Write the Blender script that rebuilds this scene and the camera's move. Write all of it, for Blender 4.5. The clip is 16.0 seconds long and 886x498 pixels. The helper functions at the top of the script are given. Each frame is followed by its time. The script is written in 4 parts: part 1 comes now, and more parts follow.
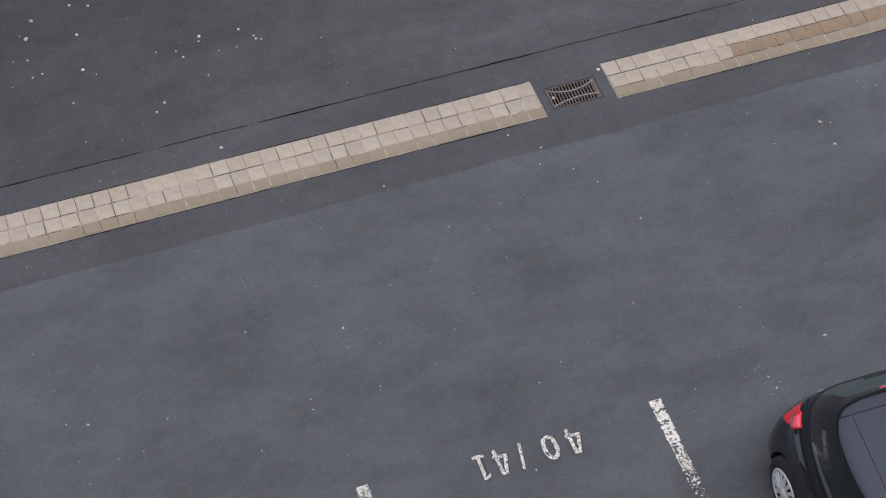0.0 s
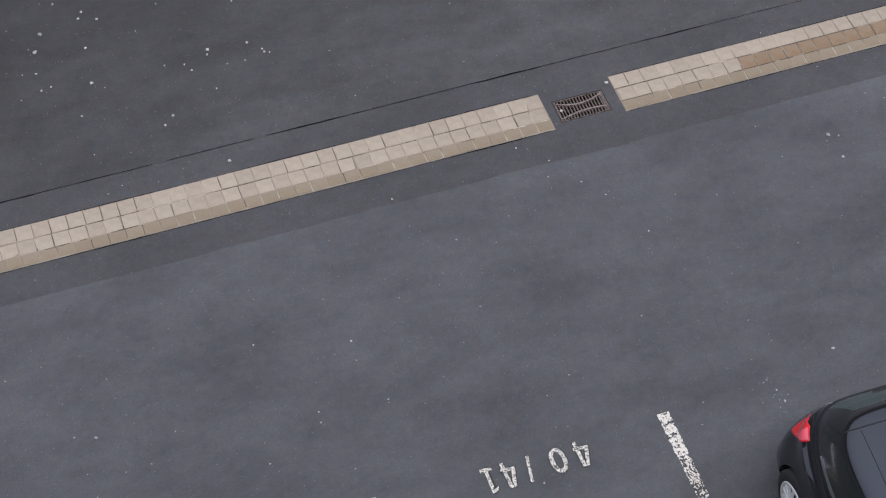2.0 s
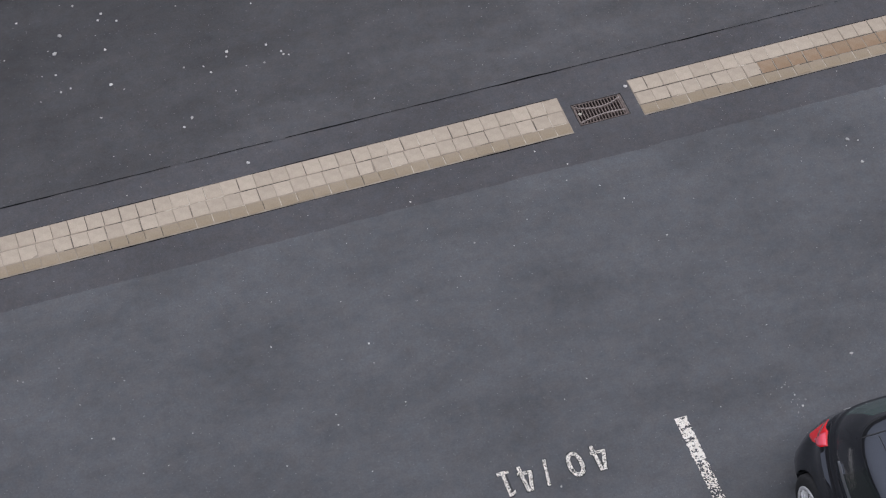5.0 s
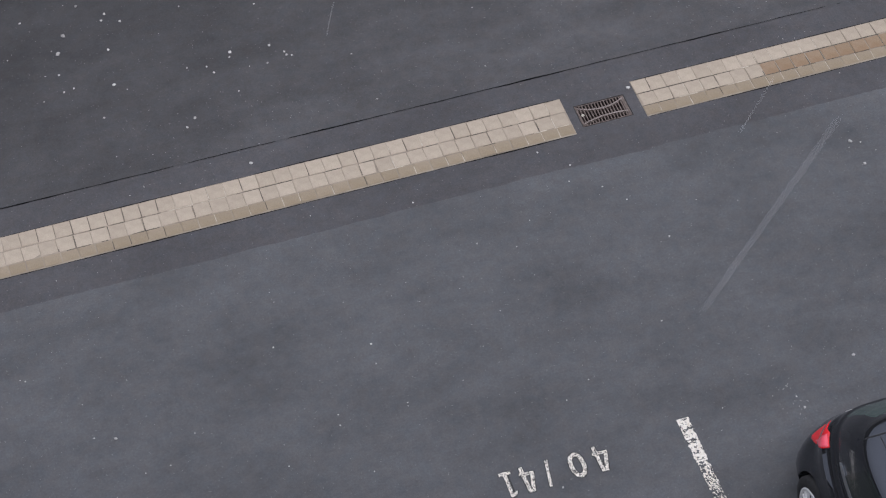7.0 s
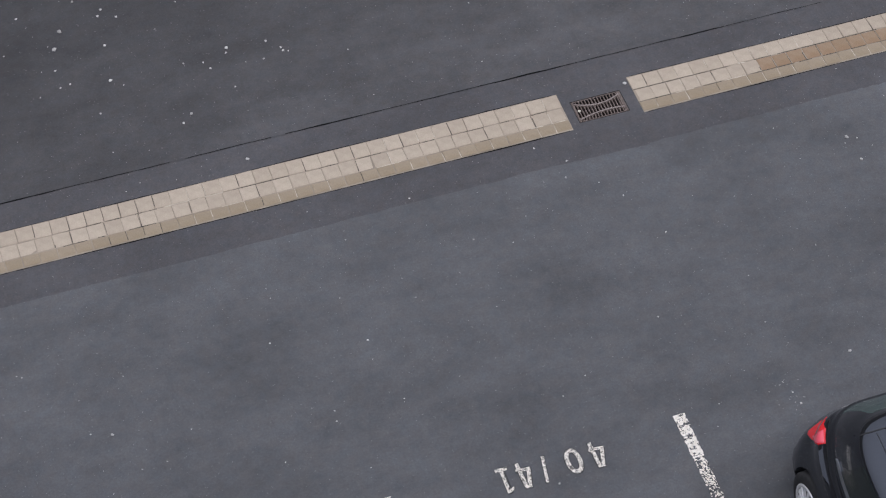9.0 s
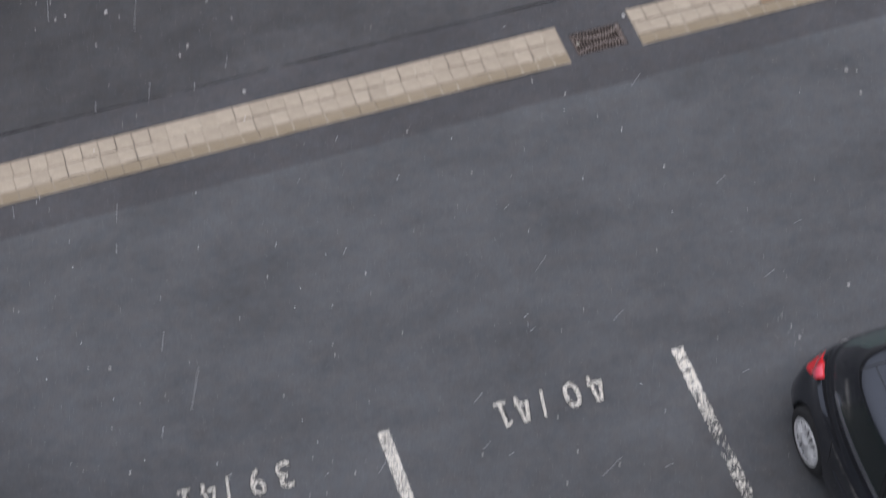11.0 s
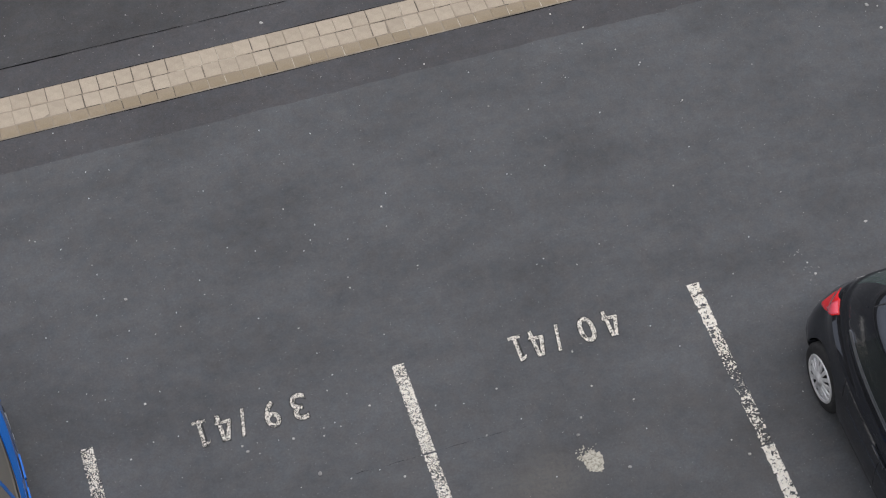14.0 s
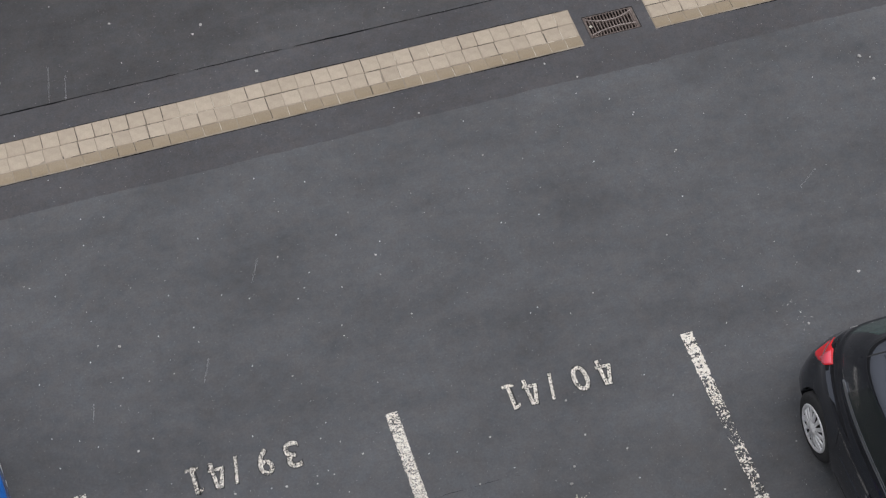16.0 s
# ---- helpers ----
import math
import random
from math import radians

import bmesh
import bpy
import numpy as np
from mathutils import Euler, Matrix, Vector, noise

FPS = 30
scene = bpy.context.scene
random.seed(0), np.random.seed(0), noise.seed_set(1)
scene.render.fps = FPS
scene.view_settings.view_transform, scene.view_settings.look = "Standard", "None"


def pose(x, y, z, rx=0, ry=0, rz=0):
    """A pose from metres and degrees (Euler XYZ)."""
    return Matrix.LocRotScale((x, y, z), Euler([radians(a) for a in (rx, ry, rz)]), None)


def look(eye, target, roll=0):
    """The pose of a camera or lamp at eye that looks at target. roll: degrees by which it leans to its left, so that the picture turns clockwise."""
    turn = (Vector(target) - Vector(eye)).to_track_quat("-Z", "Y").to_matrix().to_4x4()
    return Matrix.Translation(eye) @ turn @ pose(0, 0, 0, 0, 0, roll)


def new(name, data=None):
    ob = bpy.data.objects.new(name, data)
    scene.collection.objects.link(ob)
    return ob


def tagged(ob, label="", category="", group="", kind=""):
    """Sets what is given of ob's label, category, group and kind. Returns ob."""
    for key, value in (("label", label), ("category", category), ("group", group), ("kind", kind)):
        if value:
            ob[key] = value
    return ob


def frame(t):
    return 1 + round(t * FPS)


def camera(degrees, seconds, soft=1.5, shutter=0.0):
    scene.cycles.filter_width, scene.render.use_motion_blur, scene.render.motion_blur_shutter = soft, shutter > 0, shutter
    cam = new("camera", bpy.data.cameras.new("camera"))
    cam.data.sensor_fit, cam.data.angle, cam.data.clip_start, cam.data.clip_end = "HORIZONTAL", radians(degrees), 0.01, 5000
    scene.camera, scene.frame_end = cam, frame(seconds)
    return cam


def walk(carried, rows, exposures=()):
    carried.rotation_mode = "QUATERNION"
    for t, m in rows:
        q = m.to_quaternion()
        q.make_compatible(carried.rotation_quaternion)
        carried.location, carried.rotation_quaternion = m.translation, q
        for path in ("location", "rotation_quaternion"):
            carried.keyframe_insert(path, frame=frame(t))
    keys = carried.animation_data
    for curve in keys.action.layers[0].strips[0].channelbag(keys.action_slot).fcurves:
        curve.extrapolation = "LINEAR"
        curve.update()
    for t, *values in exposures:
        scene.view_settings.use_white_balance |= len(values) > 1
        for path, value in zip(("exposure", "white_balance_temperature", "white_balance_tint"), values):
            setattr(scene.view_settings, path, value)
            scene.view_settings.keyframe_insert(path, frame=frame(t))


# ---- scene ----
cam = camera(24.2, 16.0, soft=1.15, shutter=0.8)
PATH = [
    (0.0, (0.189, -8.884, 14.952), (4.168, 2.181, 0.0), 0.66),
    (0.5, (0.199, -8.895, 14.945), (4.145, 2.189, 0.0), 0.51),
    (1.0, (0.205, -8.899, 14.944), (4.136, 2.233, 0.0), 0.38),
    (1.5, (0.197, -8.891, 14.946), (4.147, 2.294, 0.0), 0.38),
    (2.0, (0.202, -8.889, 14.957), (4.148, 2.348, 0.0), 0.32),
    (2.5, (0.215, -8.901, 14.963), (4.133, 2.417, 0.0), 0.17),
    (3.0, (0.213, -8.907, 14.958), (4.109, 2.445, 0.0), 0.03),
    (3.5, (0.191, -8.900, 14.968), (4.067, 2.440, 0.0), 0.00),
    (4.0, (0.193, -8.891, 14.953), (4.036, 2.425, 0.0), -0.01),
    (6.5, (0.222, -8.899, 14.961), (3.983, 2.449, 0.0), -0.09),
    (7.0, (0.203, -8.905, 14.958), (3.982, 2.451, 0.0), -0.01),
    (7.5, (0.207, -8.906, 14.958), (3.980, 2.441, 0.0), -0.03),
    (8.0, (0.226, -8.899, 14.963), (3.981, 2.418, 0.0), -0.08),
    (10.5, (0.181, -8.870, 14.975), (3.993, 2.274, 0.0), 0.37),
    (10.6, (0.178, -8.861, 14.966), (3.978, 2.227, 0.0), 0.39),
    (10.7, (0.175, -8.852, 14.956), (3.940, 2.139, 0.0), 0.42),
    (10.8, (0.173, -8.843, 14.947), (3.891, 2.001, 0.0), 0.44),
    (10.9, (0.170, -8.834, 14.937), (3.832, 1.835, 0.0), 0.47),
    (11.0, (0.167, -8.825, 14.928), (3.772, 1.664, 0.0), 0.49),
    (11.1, (0.180, -8.812, 14.926), (3.688, 1.460, 0.0), 0.40),
    (11.2, (0.193, -8.798, 14.924), (3.614, 1.276, 0.0), 0.31),
    (11.3, (0.205, -8.785, 14.923), (3.580, 1.204, 0.0), 0.22),
    (11.4, (0.218, -8.771, 14.921), (3.560, 1.179, 0.0), 0.13),
    (11.5, (0.231, -8.758, 14.919), (3.548, 1.171, 0.0), 0.04),
    (12.0, (0.228, -8.798, 14.948), (3.504, 1.158, 0.0), -0.13),
    (12.5, (0.229, -8.799, 14.932), (3.448, 1.066, 0.0), -0.27),
    (13.0, (0.223, -8.794, 14.943), (3.414, 1.009, 0.0), -0.22),
    (13.5, (0.224, -8.792, 14.952), (3.406, 1.037, 0.0), -0.20),
    (14.0, (0.233, -8.806, 14.935), (3.411, 1.016, 0.0), 0.05),
    (14.5, (0.214, -8.805, 14.934), (3.427, 1.068, 0.0), 0.21),
    (15.0, (0.233, -8.799, 14.962), (3.484, 1.232, 0.0), 0.21),
    (15.5, (0.209, -8.834, 14.940), (3.556, 1.377, 0.0), 0.40),
    (16.0, (0.212, -8.821, 14.958), (3.622, 1.500, 0.0), 0.56),
]
EXPOSURES = [(0.0, 0.82, 6150, 15.5), (10.6, 0.82, 6150, 15.5), (12.0, 0.825, 6500, 12), (16.0, 0.825, 6500, 12)]
walk(cam, [(t, look(eye, target, roll)) for t, eye, target, roll in PATH], EXPOSURES)

# ---------------------------------------------------------------- light
world = bpy.data.worlds.new("overcast_sky")
scene.world = world
world.use_nodes = True
wn, wl = world.node_tree.nodes, world.node_tree.links
sky = wn.new("ShaderNodeTexSky")
sky.sky_type, sky.sun_disc = "NISHITA", False
sky.sun_elevation, sky.sun_rotation = radians(48), radians(150)
sky.air_density, sky.dust_density, sky.ozone_density = 1.0, 6.0, 1.0
grey = wn.new("ShaderNodeHueSaturation")
grey.inputs["Saturation"].default_value = 0.55
wl.new(sky.outputs["Color"], grey.inputs["Color"])
# an even cloud deck over it, three times as bright overhead as at the horizon
way = wn.new("ShaderNodeTexCoord")
height = wn.new("ShaderNodeSeparateXYZ")
wl.new(way.outputs["Generated"], height.inputs[0])
deck = wn.new("ShaderNodeValToRGB")
deck.color_ramp.elements[0].color = (0.325, 0.328, 0.338, 1)
deck.color_ramp.elements[1].color = (0.955, 0.985, 1.05, 1)
wl.new(height.outputs["Z"], deck.inputs["Fac"])
cloud = wn.new("ShaderNodeMix")
cloud.data_type, cloud.blend_type = "RGBA", "MULTIPLY"
cloud.inputs[0].default_value = 1.0
cloud.inputs[7].default_value = (6.2, 6.2, 6.2, 1)
wl.new(deck.outputs["Color"], cloud.inputs[6])
cover = wn.new("ShaderNodeMix")
cover.data_type = "RGBA"
cover.inputs[0].default_value = 0.88
wl.new(grey.outputs["Color"], cover.inputs[6])
wl.new(cloud.outputs[2], cover.inputs[7])
wl.new(cover.outputs[2], wn["Background"].inputs["Color"])
wn["Background"].inputs["Strength"].default_value = 0.12

sun = new("sun", bpy.data.lights.new("sun", "SUN"))
sun.data.energy, sun.data.angle, sun.data.color = 0.5, radians(35), (1.0, 0.97, 0.93)
sun.matrix_world = look((4, -6, 12), (2, 1, 0))


# ---------------------------------------------------------------- material tools
class Mat:
    """A node material with short ways to add noise, ramps and mixes."""

    def __init__(self, name):
        self.m = bpy.data.materials.new(name)
        self.m.use_nodes = True
        self.n, self.l = self.m.node_tree.nodes, self.m.node_tree.links
        self.b = self.n["Principled BSDF"]
        self.tc = self.n.new("ShaderNodeTexCoord")

    def set(self, **values):
        for key, value in values.items():
            self.b.inputs[key.replace("_", " ")].default_value = value
        return self

    def put(self, source, key):
        self.l.new(source, self.b.inputs[key])
        return self

    def coord(self, scale=(1, 1, 1), kind="Object", turn=0.0):
        mp = self.n.new("ShaderNodeMapping")
        mp.inputs["Scale"].default_value = scale
        mp.inputs["Rotation"].default_value = (0, 0, turn)
        self.l.new(self.tc.outputs[kind], mp.inputs["Vector"])
        return mp.outputs["Vector"]

    def noise(self, scale, detail=4.0, rough=0.55, vector=None, distort=0.0):
        t = self.n.new("ShaderNodeTexNoise")
        t.inputs["Scale"].default_value, t.inputs["Detail"].default_value = scale, detail
        t.inputs["Roughness"].default_value, t.inputs["Distortion"].default_value = rough, distort
        self.l.new(vector or self.tc.outputs["Object"], t.inputs["Vector"])
        return t.outputs["Fac"]

    def voronoi(self, scale, feature="F1", vector=None):
        t = self.n.new("ShaderNodeTexVoronoi")
        t.feature = feature
        t.inputs["Scale"].default_value = scale
        self.l.new(vector or self.tc.outputs["Object"], t.inputs["Vector"])
        return t.outputs["Distance"]

    def ramp(self, fac, *stops):
        r = self.n.new("ShaderNodeValToRGB")
        while len(r.color_ramp.elements) < len(stops):
            r.color_ramp.elements.new(0.5)
        for e, (p, c) in zip(r.color_ramp.elements, stops):
            e.position = p
            e.color = (*c, 1) if isinstance(c, tuple) else (c, c, c, 1)
        self.l.new(fac, r.inputs["Fac"])
        return r.outputs["Color"]

    def mix(self, fac, a, b, how="MIX"):
        x = self.n.new("ShaderNodeMix")
        x.data_type, x.blend_type = "RGBA", how
        for value, key in ((fac, 0), (a, 6), (b, 7)):
            if isinstance(value, (int, float)):
                x.inputs[key].default_value = value if key == 0 else (value, value, value, 1)
            elif isinstance(value, tuple):
                x.inputs[key].default_value = (*value, 1)
            else:
                self.l.new(value, x.inputs[key])
        return x.outputs[2]

    def math(self, how, a, b=0.0):
        x = self.n.new("ShaderNodeMath")
        x.operation = how
        for value, key in ((a, 0), (b, 1)):
            if isinstance(value, (int, float)):
                x.inputs[key].default_value = value
            else:
                self.l.new(value, x.inputs[key])
        return x.outputs[0]

    def axis(self, k, kind="Object"):
        s = self.n.new("ShaderNodeSeparateXYZ")
        self.l.new(self.tc.outputs[kind], s.inputs[0])
        return s.outputs[k]

    def random(self):
        return self.n.new("ShaderNodeObjectInfo").outputs["Random"]

    def bump(self, height, strength=0.3, distance=0.01):
        bp = self.n.new("ShaderNodeBump")
        bp.inputs["Strength"].default_value, bp.inputs["Distance"].default_value = strength, distance
        self.l.new(height, bp.inputs["Height"])
        self.l.new(bp.outputs["Normal"], self.b.inputs["Normal"])
        return self

    def cut(self, mask):
        """Lets the surface through where the mask is dark: worn or broken paint."""
        tr = self.n.new("ShaderNodeBsdfTransparent")
        mx = self.n.new("ShaderNodeMixShader")
        self.l.new(mask, mx.inputs[0])
        self.l.new(tr.outputs[0], mx.inputs[1])
        self.l.new(self.b.outputs[0], mx.inputs[2])
        self.l.new(mx.outputs[0], self.n["Material Output"].inputs["Surface"])
        return self


def asphalt(name, dark, light, blotch=1.0, tint=(1.0, 1.0, 1.0)):
    m = Mat(name)
    base = m.ramp(m.noise(0.9, 6, 0.62, m.coord((0.62, 1.0, 1.0))), (0.32, dark), (0.70, light))
    streak = m.ramp(m.noise(1.6, 4, 0.6, m.coord((0.5, 1.1, 1.0), turn=0.25), 0.4), (0.35, 0.82), (0.66, 1.12))
    base = m.mix(blotch, base, streak, "MULTIPLY")
    # patches of bluish and brownish binder, then clumps, then single grains
    hue = m.ramp(m.noise(7, 4, 0.65), (0.34, (0.96, 1.0, 1.035)), (0.66, (1.035, 1.0, 0.975)))
    base = m.mix(1.0, base, hue, "MULTIPLY")
    mottle = m.ramp(m.noise(11, 5, 0.72), (0.30, 0.885), (0.72, 1.105))
    base = m.mix(1.0, base, mottle, "MULTIPLY")
    grain = m.ramp(m.noise(150, 3, 0.75), (0.28, 0.42), (0.50, 0.98), (0.74, 1.85))
    base = m.mix(0.22, base, grain, "MULTIPLY")
    coarse = m.ramp(m.noise(46, 3, 0.7), (0.30, 0.87), (0.70, 1.12))
    base = m.mix(1.0, base, coarse, "MULTIPLY")
    flecks = m.ramp(m.voronoi(40), (0.10, 1.0), (0.15, 0.0))
    sparse = m.ramp(m.noise(23, 2, 0.5), (0.54, 0.0), (0.62, 1.0))
    flecks = m.math("MULTIPLY", flecks, sparse)
    base = m.mix(m.math("MULTIPLY", flecks, 0.75), base, (0.36, 0.35, 0.34))
    m.put(m.mix(1.0, base, tint, "MULTIPLY"), "Base Color")
    m.put(m.ramp(m.noise(3.0, 4), (0.3, 0.72), (0.7, 0.92)), "Roughness")
    m.bump(m.noise(120, 4, 0.8), 0.35, 0.005)
    return m


M_LANE = asphalt("lane_asphalt", (0.079, 0.080, 0.0835), (0.118, 0.120, 0.1255), 0.70)
M_OLD = asphalt("older_asphalt", (0.049, 0.048, 0.049), (0.066, 0.065, 0.067))
# the older asphalt is paler towards the gully
_o = M_OLD
_paler = _o.math("ADD", _o.math("MULTIPLY", _o.axis(0), 0.07), _o.math("MULTIPLY", _o.axis(1), -0.20))
_paler = _o.math("ADD", _paler, _o.math("MULTIPLY", _o.noise(0.8, 4), 0.25))
_o.put(_o.mix(1.0, _o.b.inputs["Base Color"].links[0].from_socket, _o.ramp(_o.math("ADD", _paler, 1.10), (0.05, 0.80), (0.70, 1.38)), "MULTIPLY"), "Base Color")
# brown oil and grit stains in the bays, thin cracks
_b = M_LANE
_src = _b.b.inputs["Base Color"].links[0].from_socket
_y = _b.axis(1)
_bay = _b.ramp(_b.math("MULTIPLY", _y, -0.25), (0.10, 0.0), (0.34, 1.0))
_oil = _b.math("MULTIPLY", _bay, _b.ramp(_b.noise(1.1, 5, 0.6), (0.46, 0.0), (0.66, 0.40)))
_src = _b.mix(_oil, _src, (0.078, 0.070, 0.063))
_grit = _b.math("MULTIPLY", _b.ramp(_b.noise(2.4, 5, 0.7), (0.60, 0.0), (0.76, 0.55)), _b.ramp(_b.noise(60, 2), (0.42, 0.0), (0.62, 1.0)))
_src = _b.mix(_grit, _src, (0.155, 0.155, 0.155))
# sandy dust trodden out round the spill
_dx = _b.math("POWER", _b.math("MULTIPLY", _b.math("ADD", _b.axis(0), -3.47), 1.0), 2.0)
_dy = _b.math("POWER", _b.math("MULTIPLY", _b.math("ADD", _b.axis(1), 1.42), 1.7), 2.0)
_far = _b.math("ADD", _b.math("SQRT", _b.math("ADD", _dx, _dy)), _b.math("MULTIPLY", _b.noise(3.5, 5, 0.65), 0.9))
_dust = _b.math("MULTIPLY", _b.ramp(_far, (0.62, 0.62), (1.25, 0.0)), _b.ramp(_b.noise(26, 4, 0.7), (0.36, 0.25), (0.62, 1.0)))
_src = _b.mix(_dust, _src, (0.150, 0.138, 0.124))
_b.put(_src, "Base Color")

M_PATCH = asphalt("newer_asphalt", (0.068, 0.066, 0.069), (0.083, 0.081, 0.085), 0.55)
M_TAR = Mat("bitumen_seam").set(Base_Color=(0.008, 0.008, 0.009, 1), Roughness=0.9, Specular_IOR_Level=0.1)
M_TAR.bump(M_TAR.noise(60), 0.4, 0.004)
M_VOID = Mat("gully_shaft_concrete")
M_VOID.put(M_VOID.ramp(M_VOID.noise(9), (0.3, 0.012), (0.7, 0.03)), "Base Color").set(Roughness=0.9)


def stone(name, low, high, stain=None, amount=0.0):
    m = Mat(name)
    tone = m.ramp(m.random(), (0.0, low), (0.55, tuple((a + b) / 2 for a, b in zip(low, high))), (1.0, high))
    cloud = m.ramp(m.noise(9, 5, 0.65, m.coord(kind="Object")), (0.28, 0.86), (0.72, 1.10))
    tone = m.mix(1.0, tone, cloud, "MULTIPLY")
    if stain:
        tone = m.mix(m.math("MULTIPLY", m.ramp(m.noise(6.5, 4, 0.6), (0.30, 0.35), (0.62, 1.0)), amount), tone, stain)
    grain = m.ramp(m.noise(160, 3, 0.7), (0.3, 0.84), (0.7, 1.12))
    m.put(m.mix(1.0, tone, grain, "MULTIPLY"), "Base Color").set(Roughness=0.86)
    m.bump(m.noise(70, 5, 0.7), 0.35, 0.004)
    return m


M_SETT = stone("pale_granite_sett", (0.410, 0.345, 0.266), (0.470, 0.398, 0.310))
M_SETT_TAN = stone("silt_stained_sett", (0.335, 0.275, 0.198), (0.400, 0.332, 0.248), (0.250, 0.195, 0.122), 0.70)
M_SETT_RUST = stone("rust_stained_sett", (0.330, 0.255, 0.175), (0.40, 0.31, 0.22), (0.250, 0.160, 0.090), 0.85)
M_BED = Mat("mortar_bed")
M_BED.put(M_BED.ramp(M_BED.noise(2.6, 4, 0.65), (0.36, (0.22, 0.182, 0.138)), (0.60, (0.345, 0.295, 0.232))), "Base Color").set(Roughness=0.95)
M_JOINT_OPEN = Mat("empty_dark_joint")
M_JOINT_OPEN.put(M_JOINT_OPEN.ramp(M_JOINT_OPEN.noise(14, 4, 0.7), (0.34, (0.042, 0.037, 0.031)), (0.66, (0.17, 0.145, 0.115))), "Base Color").set(Roughness=0.95)
M_JOINT_PALE = Mat("fresh_pale_mortar")
M_JOINT_PALE.put(M_JOINT_PALE.ramp(M_JOINT_PALE.noise(14, 4, 0.7), (0.34, (0.38, 0.325, 0.25)), (0.60, (0.55, 0.49, 0.40))), "Base Color").set(Roughness=0.95)
M_KERB = stone("pale_concrete_kerb", (0.66, 0.65, 0.63), (0.76, 0.75, 0.73))
M_PAVE = stone("grey_concrete_paving", (0.24, 0.235, 0.23), (0.30, 0.295, 0.29))
M_ADDED_WALL = stone("added_dark_wall", (0.15, 0.14, 0.135), (0.19, 0.18, 0.17))
M_RENDER = stone("plain_render_wall", (0.70, 0.69, 0.67), (0.76, 0.75, 0.73))

M_IRON = Mat("rusty_cast_iron")
M_IRON.put(M_IRON.ramp(M_IRON.noise(26, 5, 0.7), (0.30, (0.070, 0.053, 0.046)), (0.52, (0.15, 0.116, 0.100)), (0.74, (0.27, 0.225, 0.205))), "Base Color")
M_OLDIRON = Mat("dark_rusty_iron").set(Roughness=0.8)
M_OLDIRON.put(M_OLDIRON.ramp(M_OLDIRON.noise(20, 5, 0.7), (0.3, (0.020, 0.017, 0.016)), (0.7, (0.055, 0.044, 0.040))), "Base Color")
# the ribs get a paler iron than the cross bars
M_IRON_PALE = Mat("pale_rib_iron").set(Roughness=0.6, Metallic=0.25)
M_IRON_PALE.put(M_IRON_PALE.ramp(M_IRON_PALE.noise(26, 5, 0.7), (0.30, (0.13, 0.105, 0.095)), (0.52, (0.25, 0.205, 0.185)), (0.74, (0.40, 0.35, 0.33))), "Base Color")
M_IRON.set(Roughness=0.7, Metallic=0.25)
M_IRON.bump(M_IRON.noise(90), 0.3, 0.002)


def road_paint(name, cells, low, high, fine, line=False):
    """Thermoplastic paint, broken into crumbs with a dark edge imitating a sharpening halo; low and high set how much
    is left.
    """
    m = Mat(name)
    cream = m.ramp(m.noise(30, 5, 0.7), (0.28, (0.60, 0.53, 0.43)), (0.46, (0.80, 0.75, 0.66)), (0.62, (0.88, 0.84, 0.76)))
    flake = m.noise(cells, 3, 0.55, distort=1.2)
    crumb = m.math("SUBTRACT", 0.74, m.math("MULTIPLY", m.voronoi(cells * 1.15), 0.55))
    flake = m.math("ADD", m.math("MULTIPLY", flake, 0.68), m.math("MULTIPLY", crumb, 0.32))
    wear = m.noise(2.3, 3, 0.5)
    total = m.math("ADD", m.math("MULTIPLY", flake, fine), m.math("MULTIPLY", wear, 1.0 - fine))
    if line:
        # the edges of a bay line have crumbled
        off = m.math("PINGPONG", m.math("ADD", m.axis(0), 20 * BAY), BAY / 2)
        total = m.math("SUBTRACT", total, m.ramp(off, (0.049, 0.0), (0.063, 0.17)))
    left = m.ramp(total, (low, 0.0), (high, 1.0))
    # the dark colour at crumb edges stands in for a sharpening halo
    m.put(m.mix(left, (0.026, 0.025, 0.024), cream), "Base Color").set(Roughness=0.8)
    m.bump(m.noise(80), 0.4, 0.003)
    m.cut(m.ramp(total, (low - 0.030, 0.0), (low - 0.018, 1.0)))
    return m


BAY = 2.678
M_PAINT_CRAZED = road_paint("crazed_white_road_paint", 64, 0.455, 0.471, 0.85, True)
M_PAINT_FADED = road_paint("faded_white_road_paint", 56, 0.482, 0.520, 0.82, True)
M_PAINT_SOLID = road_paint("thick_white_road_paint", 34, 0.428, 0.444, 0.85, True)
M_PAINT_PALE = road_paint("rubbed_white_stencil_paint", 70, 0.468, 0.510, 0.88)
M_PAINT_DIGIT = road_paint("stencilled_white_paint", 70, 0.452, 0.480, 0.88)
M_PAINT_WORN = road_paint("worn_white_road_paint", 40, 0.502, 0.516, 0.74, True)
# added dark rim under the digits, imitating an edge-sharpening halo
M_HALO = Mat("halo_round_paint")
M_HALO.put(M_HALO.ramp(M_HALO.noise(50, 4, 0.7), (0.3, 0.030), (0.7, 0.062)), "Base Color").set(Roughness=0.9)
M_HALO.cut(M_HALO.ramp(M_HALO.noise(34, 4, 0.65), (0.38, 0.0), (0.46, 1.0)))

